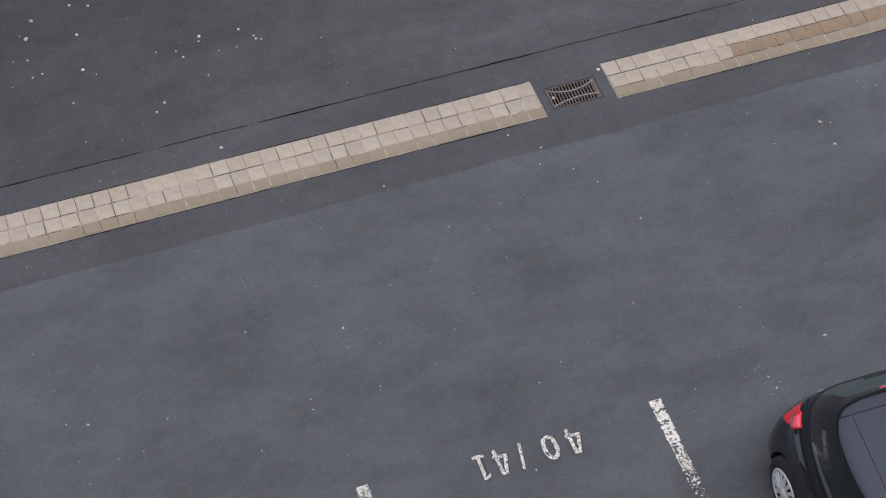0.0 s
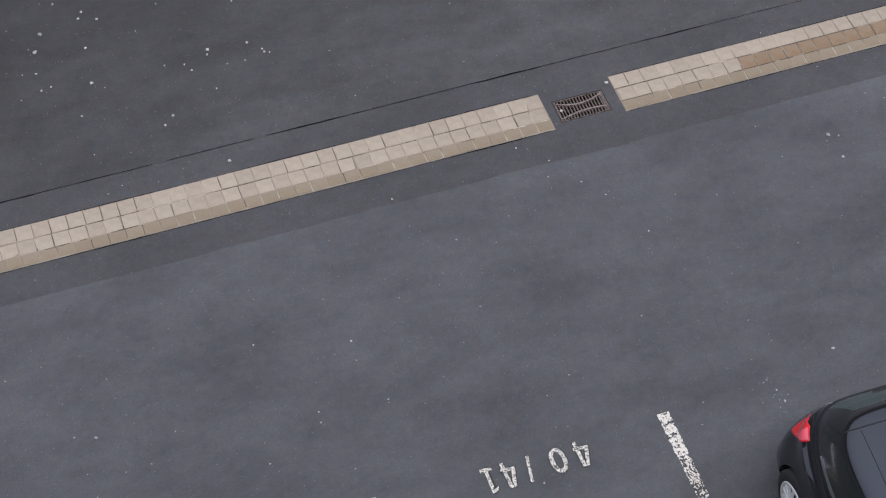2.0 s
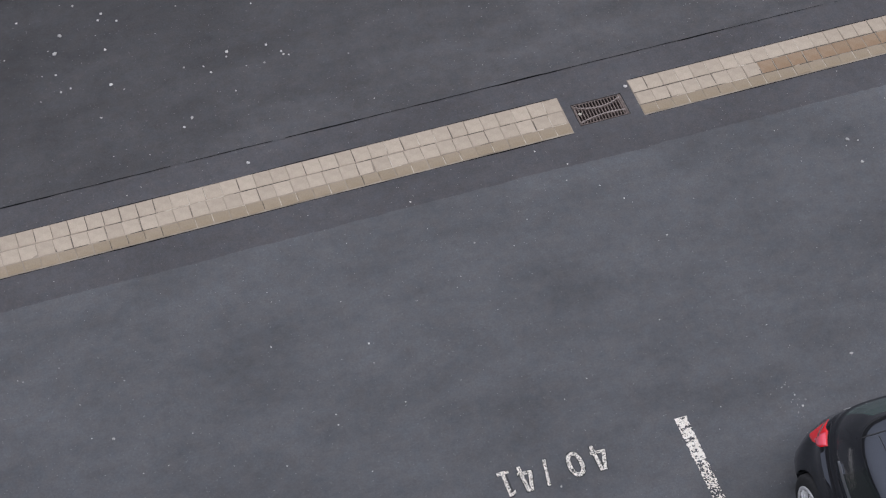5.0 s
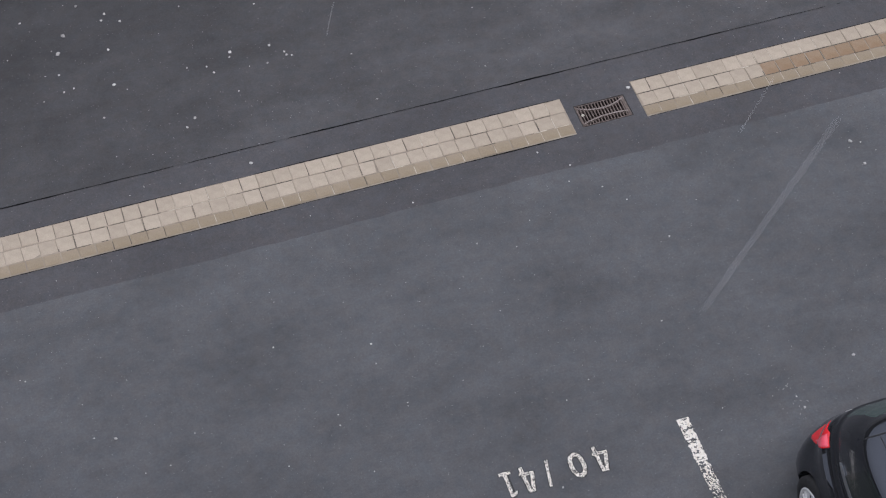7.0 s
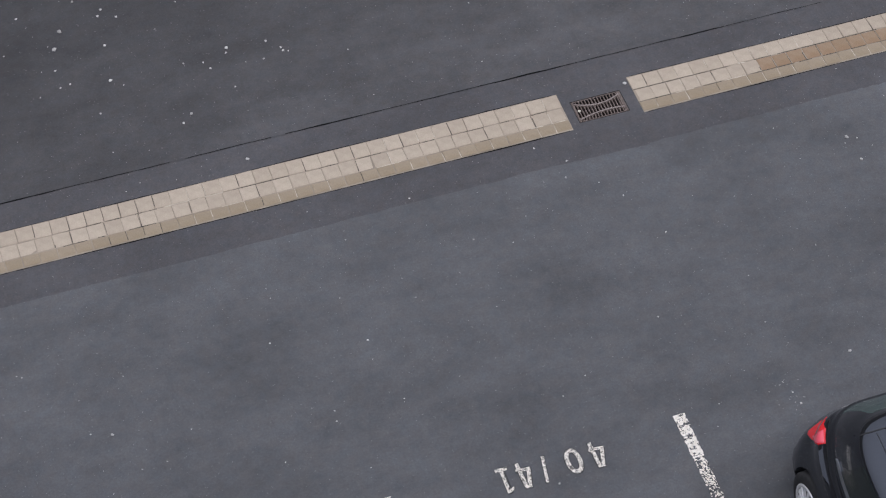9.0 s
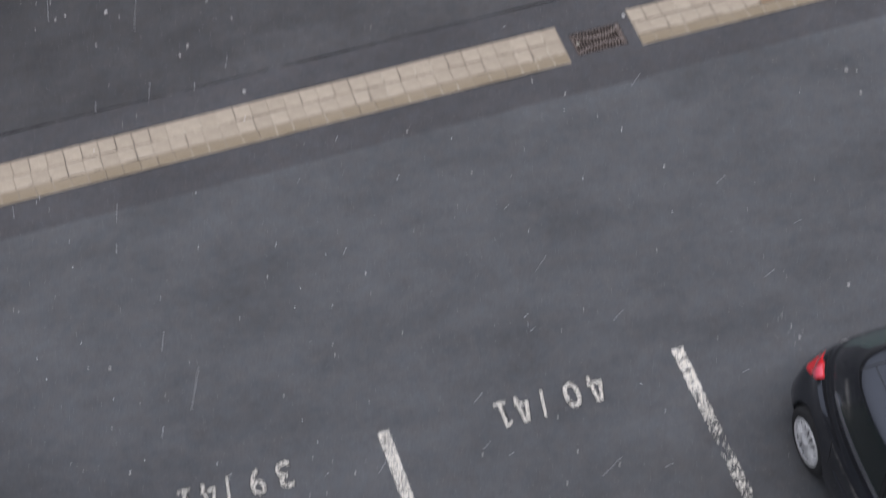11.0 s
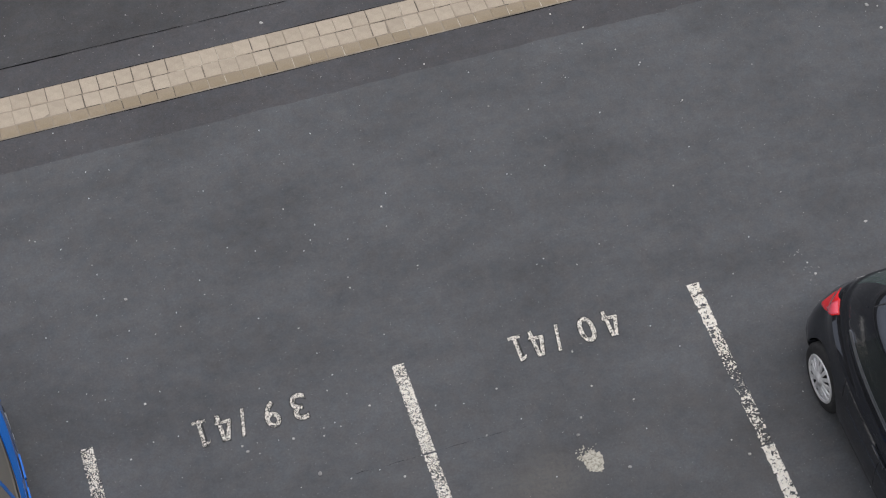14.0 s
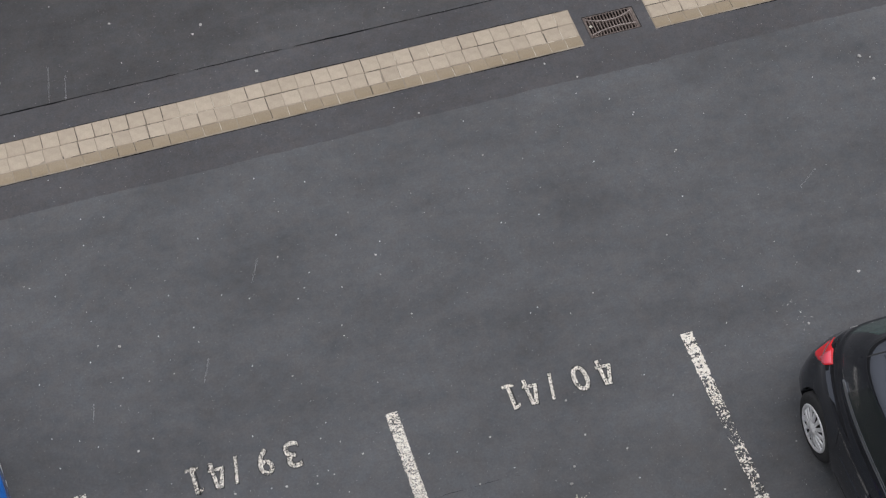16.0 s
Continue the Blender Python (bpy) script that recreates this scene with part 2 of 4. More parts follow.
M_CHIP = Mat("pale_grit")
M_CHIP.put(M_CHIP.ramp(M_CHIP.random(), (0.0, (0.28, 0.272, 0.26)), (1.0, (0.62, 0.605, 0.58))), "Base Color").set(Roughness=0.85)
M_CHIP.bump(M_CHIP.noise(300), 0.4, 0.002)
M_SPILL = Mat("dried_cream_spill")
M_SPILL.put(M_SPILL.ramp(M_SPILL.noise(52, 5, 0.75), (0.32, (0.13, 0.12, 0.10)), (0.46, (0.42, 0.39, 0.32)), (0.64, (0.64, 0.61, 0.52))), "Base Color").set(Roughness=0.85)
M_SPILL.bump(M_SPILL.noise(90, 4), 0.6, 0.005)
M_ICE = Mat("white_ice").set(Base_Color=(0.86, 0.88, 0.90, 1), Roughness=0.35)


def car_paint(name, colour, flake, metal=0.9, coat=0.25):
    m = Mat(name)
    m.put(m.ramp(m.noise(700, 2), (0.35, colour), (0.70, flake)), "Base Color")
    m.set(Metallic=metal, Coat_Weight=coat, Coat_Roughness=0.04, Coat_IOR=1.4)
    m.put(m.ramp(m.noise(5, 4), (0.3, 0.08), (0.7, 0.13)), "Roughness")
    return m


M_BLACK = car_paint("black_car_paint", (0.055, 0.060, 0.071), (0.089, 0.096, 0.113))
M_BLUE = car_paint("blue_car_paint", (0.004, 0.145, 0.58), (0.007, 0.19, 0.70), 0.25, 0.5)
M_GLASS = Mat("tinted_car_glass").set(Base_Color=(0.010, 0.016, 0.015, 1), Roughness=0.14, Specular_IOR_Level=0.6)
M_REARGLASS = Mat("green_tinted_glass").set(Base_Color=(0.060, 0.090, 0.082, 1), Roughness=0.04, Specular_IOR_Level=0.6)
M_GREYGLASS = Mat("grey_car_glass").set(Base_Color=(0.19, 0.175, 0.15, 1), Roughness=0.06, Specular_IOR_Level=0.6)
M_PLASTIC = Mat("black_plastic_trim").set(Base_Color=(0.014, 0.014, 0.015, 1), Roughness=0.55)
M_PLASTIC.bump(M_PLASTIC.noise(300), 0.2, 0.001)
M_CHROME = Mat("satin_metal_trim").set(Base_Color=(0.42, 0.43, 0.45, 1), Roughness=0.3, Metallic=0.9)
M_RUBBER = Mat("tyre_rubber").set(Roughness=0.8)
M_RUBBER.put(M_RUBBER.ramp(M_RUBBER.noise(30), (0.3, 0.014), (0.7, 0.030)), "Base Color")
M_RIM = Mat("silver_wheel_cover").set(Roughness=0.42, Metallic=0.35)
M_RIM.put(M_RIM.ramp(M_RIM.noise(35, 4), (0.3, (0.68, 0.67, 0.66)), (0.7, (0.86, 0.86, 0.85))), "Base Color")
M_LAMP = Mat("red_lamp_glass").set(Base_Color=(0.90, 0.014, 0.022, 1), Roughness=0.12, Coat_Weight=0.5, Coat_Roughness=0.03)
M_LAMP_IN = Mat("bright_red_reflector").set(Base_Color=(1.0, 0.11, 0.16, 1), Roughness=0.25, Coat_Weight=0.6, Coat_Roughness=0.1)
M_CLEAR = Mat("headlamp_glass").set(Base_Color=(0.45, 0.47, 0.5, 1), Roughness=0.08, Metallic=0.3)


# ---------------------------------------------------------------- mesh tools
def mesh_of(name, bm, material, smooth=False):
    me = bpy.data.meshes.new(name)
    bm.normal_update()
    bm.to_mesh(me)
    bm.free()
    me.materials.append(material.m if isinstance(material, Mat) else material)
    if smooth:
        me.polygons.foreach_set("use_smooth", [True] * len(me.polygons))
    return me


def part(name, bm, material, parent=None, label="", smooth=False, at=None):
    ob = new(name, mesh_of(name, bm, material, smooth))
    if parent:
        ob.parent = parent
    if at is not None:
        ob.matrix_basis = at
    return tagged(ob, label) if label else ob


def box(bm, x0, x1, y0, y1, z0, z1, bevel=0.0, top_only=False):
    v = [bm.verts.new(p) for p in ((x0, y0, z0), (x1, y0, z0), (x1, y1, z0), (x0, y1, z0), (x0, y0, z1), (x1, y0, z1), (x1, y1, z1), (x0, y1, z1))]
    f = [bm.faces.new([v[i] for i in q]) for q in ((3, 2, 1, 0), (4, 5, 6, 7), (0, 1, 5, 4), (1, 2, 6, 5), (2, 3, 7, 6), (3, 0, 4, 7))]
    if bevel:
        edges = list({e for q in f for e in q.edges})
        bmesh.ops.bevel(bm, geom=edges, offset=bevel, segments=2, profile=0.6, affect="EDGES")
    return bm


def grid(bm, nu, nv, fn, close=False):
    """A sheet of quads through fn(u, v), u and v from 0 to 1."""
    rows = [[bm.verts.new(fn(i / nu, j / nv)) for i in range(nu + (0 if close else 1))] for j in range(nv + 1)]
    n = len(rows[0])
    for j in range(nv):
        for i in range(nu):
            bm.faces.new((rows[j][i], rows[j][(i + 1) % n], rows[j + 1][(i + 1) % n], rows[j + 1][i]))
    return rows


def slab(bm, nu, nv, fn, depth):
    """A sheet with thickness: fn gives the outer place and the inward step."""
    top, under = {}, {}
    for j in range(nv + 1):
        for i in range(nu + 1):
            p, n = fn(i / nu, j / nv)
            top[i, j] = bm.verts.new(p)
            under[i, j] = bm.verts.new(Vector(p) + Vector(n) * depth)
    for j in range(nv):
        for i in range(nu):
            bm.faces.new((top[i, j], top[i + 1, j], top[i + 1, j + 1], top[i, j + 1]))
            bm.faces.new((under[i, j + 1], under[i + 1, j + 1], under[i + 1, j], under[i, j]))
    rim = [(i, 0) for i in range(nu)] + [(nu, j) for j in range(nv)] + [(i, nv) for i in range(nu, 0, -1)] + [(0, j) for j in range(nv, 0, -1)]
    for a, b in zip(rim, rim[1:] + rim[:1]):
        bm.faces.new((top[b], top[a], under[a], under[b]))
    bmesh.ops.recalc_face_normals(bm, faces=bm.faces[:])


def lathe(bm, profile, steps=40):
    """Turns (radius, x) round the x axis."""
    rings = [[bm.verts.new((x, r * math.cos(2 * math.pi * k / steps), r * math.sin(2 * math.pi * k / steps))) for k in range(steps)] for r, x in profile]
    for a, b in zip(rings, rings[1:]):
        for k in range(steps):
            bm.faces.new((a[k], a[(k + 1) % steps], b[(k + 1) % steps], b[k]))
    return rings


# ---------------------------------------------------------------- ground
KERB_NEAR, KERB_FAR = 3.389, 3.877
GAP_X0, GAP_X1 = 5.664, 6.402
GX0, GX1, GY0, GY1 = 5.752, 6.282, 3.452, 3.742


def frame_of_quads(bm, xs, ys, z, skip):
    for a, b in zip(xs, xs[1:]):
        for c, d in zip(ys, ys[1:]):
            if (a, c) not in skip:
                bm.faces.new([bm.verts.new(p) for p in ((a, c, z), (b, c, z), (b, d, z), (a, d, z))])
    bmesh.ops.remove_doubles(bm, verts=bm.verts[:], dist=1e-5)


def make_ground():
    bm = bmesh.new()
    xs = [-600, -14, GX0 + 0.02, GX1 - 0.02, 22, 600]
    ys = [-600, KERB_NEAR, GY0 + 0.02, GY1 - 0.02, KERB_FAR, 600]
    # the gully shaft and the bed under the setts stay open
    skip = {(GX0 + 0.02, GY0 + 0.02)}
    frame_of_quads(bm, xs, ys, 0.0, skip)
    tagged(part("ground", bm, M_LANE), "worn dark grey asphalt of a parking yard, mottled and gritty", "ground", kind="structure")
    bm = bmesh.new()
    grid(bm, 60, 1, lambda u, v: (-14 + 36 * u, 4.221 + 2.79 * v, 0.003))
    tagged(part("asphalt_strip_7", bm, M_OLD), "older and darker asphalt behind the seam, littered with grit", "asphalt strip", kind="structure")
    # closed shaft under the grate
    bm = bmesh.new()
    x0, x1, y0, y1 = GX0 + 0.02, GX1 - 0.02, GY0 + 0.02, GY1 - 0.02
    v = [bm.verts.new(p) for p in ((x0, y0, 0), (x1, y0, 0), (x1, y1, 0), (x0, y1, 0), (x0, y0, -0.7), (x1, y0, -0.7), (x1, y1, -0.7), (x0, y1, -0.7))]
    for q in ((0, 1, 5, 4), (1, 2, 6, 5), (2, 3, 7, 6), (3, 0, 4, 7), (4, 5, 6, 7)):
        bm.faces.new([v[i] for i in q])
    tagged(part("gully_shaft", bm, M_VOID), "dark concrete shaft below the drain grate", "drain shaft", kind="structure")


def wavy(x, amount, seed):
    return amount * (noise.noise(Vector((x * 0.9, seed, 0))) + 0.6 * noise.noise(Vector((x * 4.1, seed + 7, 0))) + 0.4 * noise.noise(Vector((x * 14.0, seed + 3, 0))) + 0.25 * noise.noise(Vector((x * 37.0, seed + 5, 0))))


def band(name, x0, x1, lo, hi, z, material, label, wave_lo=0.0, wave_hi=0.0, seed=1.0, step=0.06):
    """A strip of asphalt along x with uneven edges and a low lip."""
    bm = bmesh.new()
    n = max(1, int((x1 - x0) / step))
    last = None
    for i in range(n + 1):
        x = x0 + (x1 - x0) * i / n
        a, b = lo + wavy(x, wave_lo, seed), hi + wavy(x, wave_hi, seed + 20)
        row = [bm.verts.new(p) for p in ((x, a - (0.022 if wave_lo else 0), 0.0 if wave_lo else -0.01), (x, a, z), (x, b, z), (x, b + (0.006 if wave_hi else 0), -0.01))]
        if last:
            for k in range(3):
                bm.faces.new((last[k], row[k], row[k + 1], last[k + 1]))
        last = row
    return tagged(part(name, bm, material), label, "asphalt strip", kind="structure")


def make_bands():
    band("asphalt_strip_1", -14, 22, 3.032, KERB_NEAR, 0.004, M_PATCH, "strip of newer dark asphalt beside the sett channel", 0.021, 0, 3.0, step=0.02)
    band("asphalt_strip_2", -14, 22, KERB_FAR, 4.217, 0.004, M_PATCH, "strip of newer dark asphalt behind the sett channel", 0, 0.006, 9.0)
    band("asphalt_strip_3", GAP_X0, GAP_X1, KERB_NEAR, GY0, 0.004, M_PATCH, "dark asphalt fill round the drain grate")
    band("asphalt_strip_4", GAP_X0, GAP_X1, GY1, KERB_FAR, 0.004, M_PATCH, "dark asphalt fill round the drain grate")
    band("asphalt_strip_5", GAP_X0, GX0, GY0, GY1, 0.004, M_PATCH, "dark asphalt fill round the drain grate", step=0.04)
    band("asphalt_strip_6", GX1, GAP_X1, GY0, GY1, 0.004, M_PATCH, "dark asphalt fill round the drain grate", step=0.04)
    # open joint between old and newer asphalt
    bm = bmesh.new()
    last = None
    for i in range(900):
        x = -10 + i * 0.03
        y = 4.223 + wavy(x, 0.006, 29.0)
        w = max(0.0, 0.0048 - 0.0018 * max(0.0, min(1.0, (x - 5.0) / 3.0)) + 0.008 * noise.noise(Vector((x * 1.3, 5, 0))) + 0.0045 * noise.noise(Vector((x * 7, 8, 0))) + 0.007 * math.exp(-(((x - 5.5) / 0.35) ** 2)))
        if w < 0.0015:
            last = None
            continue
        row = [bm.verts.new((x, y - w, 0.0065)), bm.verts.new((x, y + w * 0.7, 0.0065))]
        if last:
            bm.faces.new((last[0], row[0], row[1], last[1]))
        last = row
    tagged(part("seam", bm, M_TAR), "thin black open seam between two asphalt surfaces", "asphalt seam", kind="structure")
    # dark dirt gathered along both edges of the sett channel
    for edge, out, seed in ((KERB_NEAR, -1, 61.0), (KERB_FAR, 1, 73.0)):
        bm = bmesh.new()
        last = None
        for i in range(1000):
            x = -10 + i * 0.024
            w = max(0.0, 0.0062 + 0.0070 * noise.noise(Vector((x * 1.1, seed, 0))) + 0.0040 * noise.noise(Vector((x * 9, seed, 3))))
            if w < 0.0008 or GAP_X0 - 0.03 < x < GAP_X1 + 0.03:
                last = None
                continue
            row = [bm.verts.new((x, edge, 0.0060)), bm.verts.new((x, edge + out * w * 1.3, 0.0060))]
            if last:
                bm.faces.new((last[0], row[0], row[1], last[1]) if out > 0 else (last[1], row[1], row[0], last[0]))
            last = row
        tagged(part("edge_joint", bm, M_TAR), "broken dark joint between setts and asphalt", "asphalt joint", kind="structure")
    # hairline crack across two bays
    bm = bmesh.new()
    last = None
    for i in range(90):
        x = 2.05 + i * 0.0165
        y = -0.895 + wavy(x, 0.018, 51.0)
        w = max(0.0, 0.0007 + 0.0020 * noise.noise(Vector((x * 6, 2, 0))))
        row = [bm.verts.new((x, y - w, 0.0035)), bm.verts.new((x, y + w, 0.0035))]
        if last:
            bm.faces.new((last[0], row[0], row[1], last[1]))
        last = row
    tagged(part("crack", bm, M_TAR), "hairline dark crack in the asphalt", "crack", kind="structure")


# ---------------------------------------------------------------- sett channel
def sett_mesh(name, material, wx, wy, seed):
    """A sett with chipped, rounded upper edges, its top at z = 0."""
    rnd = random.Random(seed)
    bm = bmesh.new()
    hx, hy, c = wx / 2, wy / 2, 0.0045
    j = lambda s=0.0022: rnd.uniform(-s, s)
    corners = ((-1, -1), (1, -1), (1, 1), (-1, 1))
    low = [bm.verts.new((a * hx, b * hy, -0.07)) for a, b in corners]
    mid = [bm.verts.new((a * hx + j(), b * hy + j(), -c)) for a, b in corners]
    top = [bm.verts.new((a * (hx - c) + j(), b * (hy - c) + j(), j(0.0015))) for a, b in corners]
    for k in range(4):
        n = (k + 1) % 4
        bm.faces.new((low[k], low[n], mid[n], mid[k]))
        bm.faces.new((mid[k], mid[n], top[n], top[k]))
    bm.faces.new(top)
    return mesh_of(name, bm, material)


ROWS_Y = ((3.785, 0.176), (3.611, 0.164), (3.4625, 0.124))
PITCH = 0.1632
# numbers of the joints, counted from the drain
JOINTS = {
    1: (("open_joints", M_JOINT_OPEN, ((7, 10, 13, 16, 20, 25, 26, 27, 28, 29, 30, 32), (2, 5, 7, 9, 10, 13, 19, 22, 23, 26, 28, 30, 31), (13, 19, 25, 26, 27, 28)),
         (((1, 2), (2.6, 3), (3.4, 4), (5, 6.3), (8.1, 8.8), (11.4, 12.8), (14, 15.2), (17, 20.4), (24.9, 25.4), (25.8, 26.2), (27, 27.8), (28.2, 29.1), (30, 30.4)), ((4.8, 5.6), (25.2, 26.8), (28.2, 28.6), (29.2, 30.6))),
         "narrow joints between setts, washed empty and dark"),
        ("filled_joints", M_JOINT_PALE, ((1, 3, 8, 9, 11, 21, 22, 23, 24), (1, 11), (1, 2, 3, 5, 7, 8, 10, 15, 17, 18, 20, 22, 23)), (((21, 22.5), (23, 24.5)), ((0.2, 1.1), (1.6, 2.4), (10.5, 12), (20, 21.3))), "narrow joints between setts, filled with pale mortar")),
    2: (("open_joints", M_JOINT_OPEN, ((1, 16), (1, 2, 5, 8, 9, 10, 11, 12, 14, 15, 16, 17), (5,)),
         (((0, 6.2), (8, 9.1), (9.5, 16.2)), ((0, 2.1), (4.2, 5.4), (7.3, 10.2), (10.5, 11.4), (12, 13.2), (14, 15), (15.8, 16.6))), "narrow joints between setts, washed empty and dark"),
        ("filled_joints", M_JOINT_PALE, ((3, 5, 7, 8, 9, 10, 11, 12), (3, 4), (1, 3, 7, 8, 9, 10, 12, 14, 15, 17)), (((6.4, 7.4),), ((2.4, 3.6), (5.6, 7.0))), "narrow joints between setts, filled with pale mortar")),
}


def make_channel(index, x_start, x_end, x_far, direction, rusty):
    """Three rows of setts from x_start towards x_end as pieces, and on to x_far joined."""
    bm = bmesh.new()
    a, b = sorted((x_start, x_far))
    box(bm, a, b, KERB_NEAR, KERB_FAR, -0.08, 0.0070)
    bed = tagged(part("sett_channel_%d" % index, bm, M_BED), "flush drainage channel of three rows of pale square setts", "sett channel", kind="structure")
    rnd = random.Random(40 + index)
    kinds = {}
    for mat, key in ((M_SETT, "pale"), (M_SETT_TAN, "tan"), (M_SETT_RUST, "rust")):
        for r, (cy, wy) in enumerate(ROWS_Y):
            kinds[key, r] = [sett_mesh("sett", mat, PITCH - 0.003 - 0.0018 * k, wy - 0.003 - 0.0015 * k, 10 * r + k) for k in range(3)]
    rest = bmesh.new()
    for r, (cy, wy) in enumerate(ROWS_Y):
        x = x_start + direction * PITCH / 2
        shift = (0.0, 0.012, 0.0)[r]
        while direction * (x_far - x) > PITCH / 2:
            near = direction * (x_end - x) > 0
            key = "tan" if r == 2 else ("rust" if rusty and r == 1 and x > 7.66 else "pale")
            place = pose(x + shift * direction + rnd.uniform(-0.002, 0.002), cy + rnd.uniform(-0.0015, 0.0015), 0.010 + rnd.uniform(-0.0018, 0.0022), rnd.uniform(-0.45, 0.45), rnd.uniform(-0.45, 0.45), rnd.uniform(-0.6, 0.6))
            if near:
                ob = new("sett", rnd.choice(kinds[key, r]))
                ob.parent, ob.matrix_basis = bed, place
            else:
                box(rest, x - 0.078, x + 0.078, cy - wy / 2 + 0.003, cy + wy / 2 - 0.003, -0.06, 0.010)
            x += direction * PITCH
    tagged(part("setts", rest, M_SETT, bed), kind="stuff")
    # joints washed empty, and joints filled with fresh mortar: row by row across, then along
    for name, material, cross, along, label in JOINTS[index]:
        bm = bmesh.new()
        for r, numbers in enumerate(cross):
            cy, wy = ROWS_Y[r]
            for k in numbers:
                x = x_start + direction * (k * PITCH + (0.006 if r == 1 else 0.0))
                w, a, b = rnd.uniform(0.0030, 0.0050), rnd.uniform(0.0, 0.25) * wy, rnd.uniform(-0.004, 0.004)
                y0, y1 = (cy - wy / 2, cy + wy / 2 - a) if rnd.random() < 0.5 else (cy - wy / 2 + a, cy + wy / 2)
                v = [bm.verts.new(p) for p in ((x - w, y0, 0.0094), (x + w, y0, 0.0094), (x + w * 0.6 + b, y1, 0.0094), (x - w * 0.7 + b, y1, 0.0094))]
                bm.faces.new(v)
        for y, pieces in zip((3.695, 3.5275), along):
            for k0, k1 in pieces:
                a, b = sorted((x_start + direction * k0 * PITCH, x_start + direction * k1 * PITCH))
                n = max(2, int((b - a) / 0.04))
                grid(bm, n, 1, lambda u, v: (a + (b - a) * u, y + (v - 0.5) * (0.0085 + 0.006 * noise.noise(Vector((u * n * 0.7, y, 1)))) + 0.002 * noise.noise(Vector((u * n * 0.4, y, 6))), 0.0094))
        bmesh.ops.recalc_face_normals(bm, faces=bm.faces[:])
        tagged(part(name, bm, material, bed, label), kind="stuff")


# ---------------------------------------------------------------- drain grate
def make_grate():
    root = tagged(new("drain_grate"), "rusty cast-iron drain grate with curved ribs set in asphalt", "drain grate")
    cx, cy = (GX0 + GX1) / 2, (GY0 + GY1) / 2
    root.location = (cx, cy, 0.0)
    hx, hy = (GX1 - GX0) / 2, (GY1 - GY0) / 2
    bm = bmesh.new()
    f = 0.006
    for x0, x1, y0, y1 in ((-hx, hx, -hy, -hy + f), (-hx, hx, hy - f, hy), (-hx, -hx + f, -hy + f, hy - f), (hx - f, hx, -hy + f, hy - f)):
        box(bm, x0, x1, y0, y1, -0.08, 0.007, 0.003)
    part("frame", bm, M_OLDIRON, root, "flat iron rim flush with the asphalt")
    ix, iy = hx - f - 0.004, hy - f - 0.004
    t0, t1 = -0.045, 0.004
    # outer bars of the lid
    for name, x0, x1, y0, y1 in (("edge_bar", -ix, ix, -iy, -iy + 0.009), ("edge_bar", -ix, ix, iy - 0.009, iy), ("edge_bar", -ix, -ix + 0.022, -iy + 0.009, iy - 0.009), ("edge_bar", ix - 0.036, ix, -iy + 0.009, iy - 0.009)):
        part(name, box(bmesh.new(), x0, x1, y0, y1, t0, t1, 0.003), M_IRON, root)
    # two long ribs, bowed towards each other
    for side in (1, -1):
        bm = bmesh.new()
        n = 24
        rows = []
        for i in range(n + 1):
            x = -ix + 0.02 + (2 * ix - 0.04) * i / n
            u = x / ix
            y = 0.040 + 0.074 * u * u if side > 0 else -(0.058 + 0.034 * u * u - 0.018 * u)
            rows.append([bm.verts.new(p) for p in ((x, y - 0.008, t0), (x, y - 0.008, t1 + 0.003), (x, y + 0.008, t1 + 0.003), (x, y + 0.008, t0))])
        for a, b in zip(rows, rows[1:]):
            for k in range(4):
                bm.faces.new((a[k], b[k], b[(k + 1) % 4], a[(k + 1) % 4]))
        bm.faces.new(rows[0])
        bm.faces.new(rows[-1][::-1])
        bmesh.ops.recalc_face_normals(bm, faces=bm.faces[:])
        part("rib", bm, M_IRON_PALE, root)
    # cross bars between the slots
    count = 14
    bar = mesh_of("cross_bar", box(bmesh.new(), -0.0064, 0.0064, -iy + 0.007, iy - 0.007, t0, t1 - 0.003, 0.003), M_IRON)
    for i in range(count):
        ob = new("cross_bar", bar)
        ob.parent = root
        ob.location = (-ix + 0.045 + (2 * ix - 0.09) * i / (count - 1), 0, 0)
    # leaf mud caught in one corner
    bm = bmesh.new()
    bmesh.ops.create_icosphere(bm, subdivisions=2, radius=0.017, matrix=pose(-ix + 0.045, 0.01, -0.002) @ Matrix.Diagonal((1.2, 1.0, 0.35, 1)))
    part("mud", bm, M_SPILL, root, "pale dried mud in a slot", True)


# ---------------------------------------------------------------- painted marks
def stripe(x, y0, y1, width, material, root):
    bm = bmesh.new()
    n = int(abs(y1 - y0) / 0.1)
    grid(bm, 3, n, lambda u, v: (x + (u - 0.5) * width + 0.004 * noise.noise(Vector((x * 3, v * 40, u * 3))), y0 + (y1 - y0) * v, 0.0045 if 0.1 < u < 0.9 else 0.003))
    return part("painted_stretch", bm, material, root)


def make_lines():
    for x, pieces in ((0.0, ((0.015, -5.0, M_PAINT_FADED),)), (BAY, ((0.0, -0.885, M_PAINT_CRAZED), (-0.903, -5.0, M_PAINT_CRAZED))), (2 * BAY, ((0.0, -0.46, M_PAINT_SOLID), (-0.46, -1.68, M_PAINT_WORN), (-1.68, -5.0, M_PAINT_SOLID)))):
        root = tagged(new("bay_line"), {0.0: "faded white painted parking bay line", BAY: "crazed white painted parking bay line crossed by a crack"}.get(x, "white painted bay line, flaked away in the middle"), "bay line", "parking bay lines")
        for y0, y1, mat in pieces:
            stripe(x, y0, y1, 0.124, mat, root)


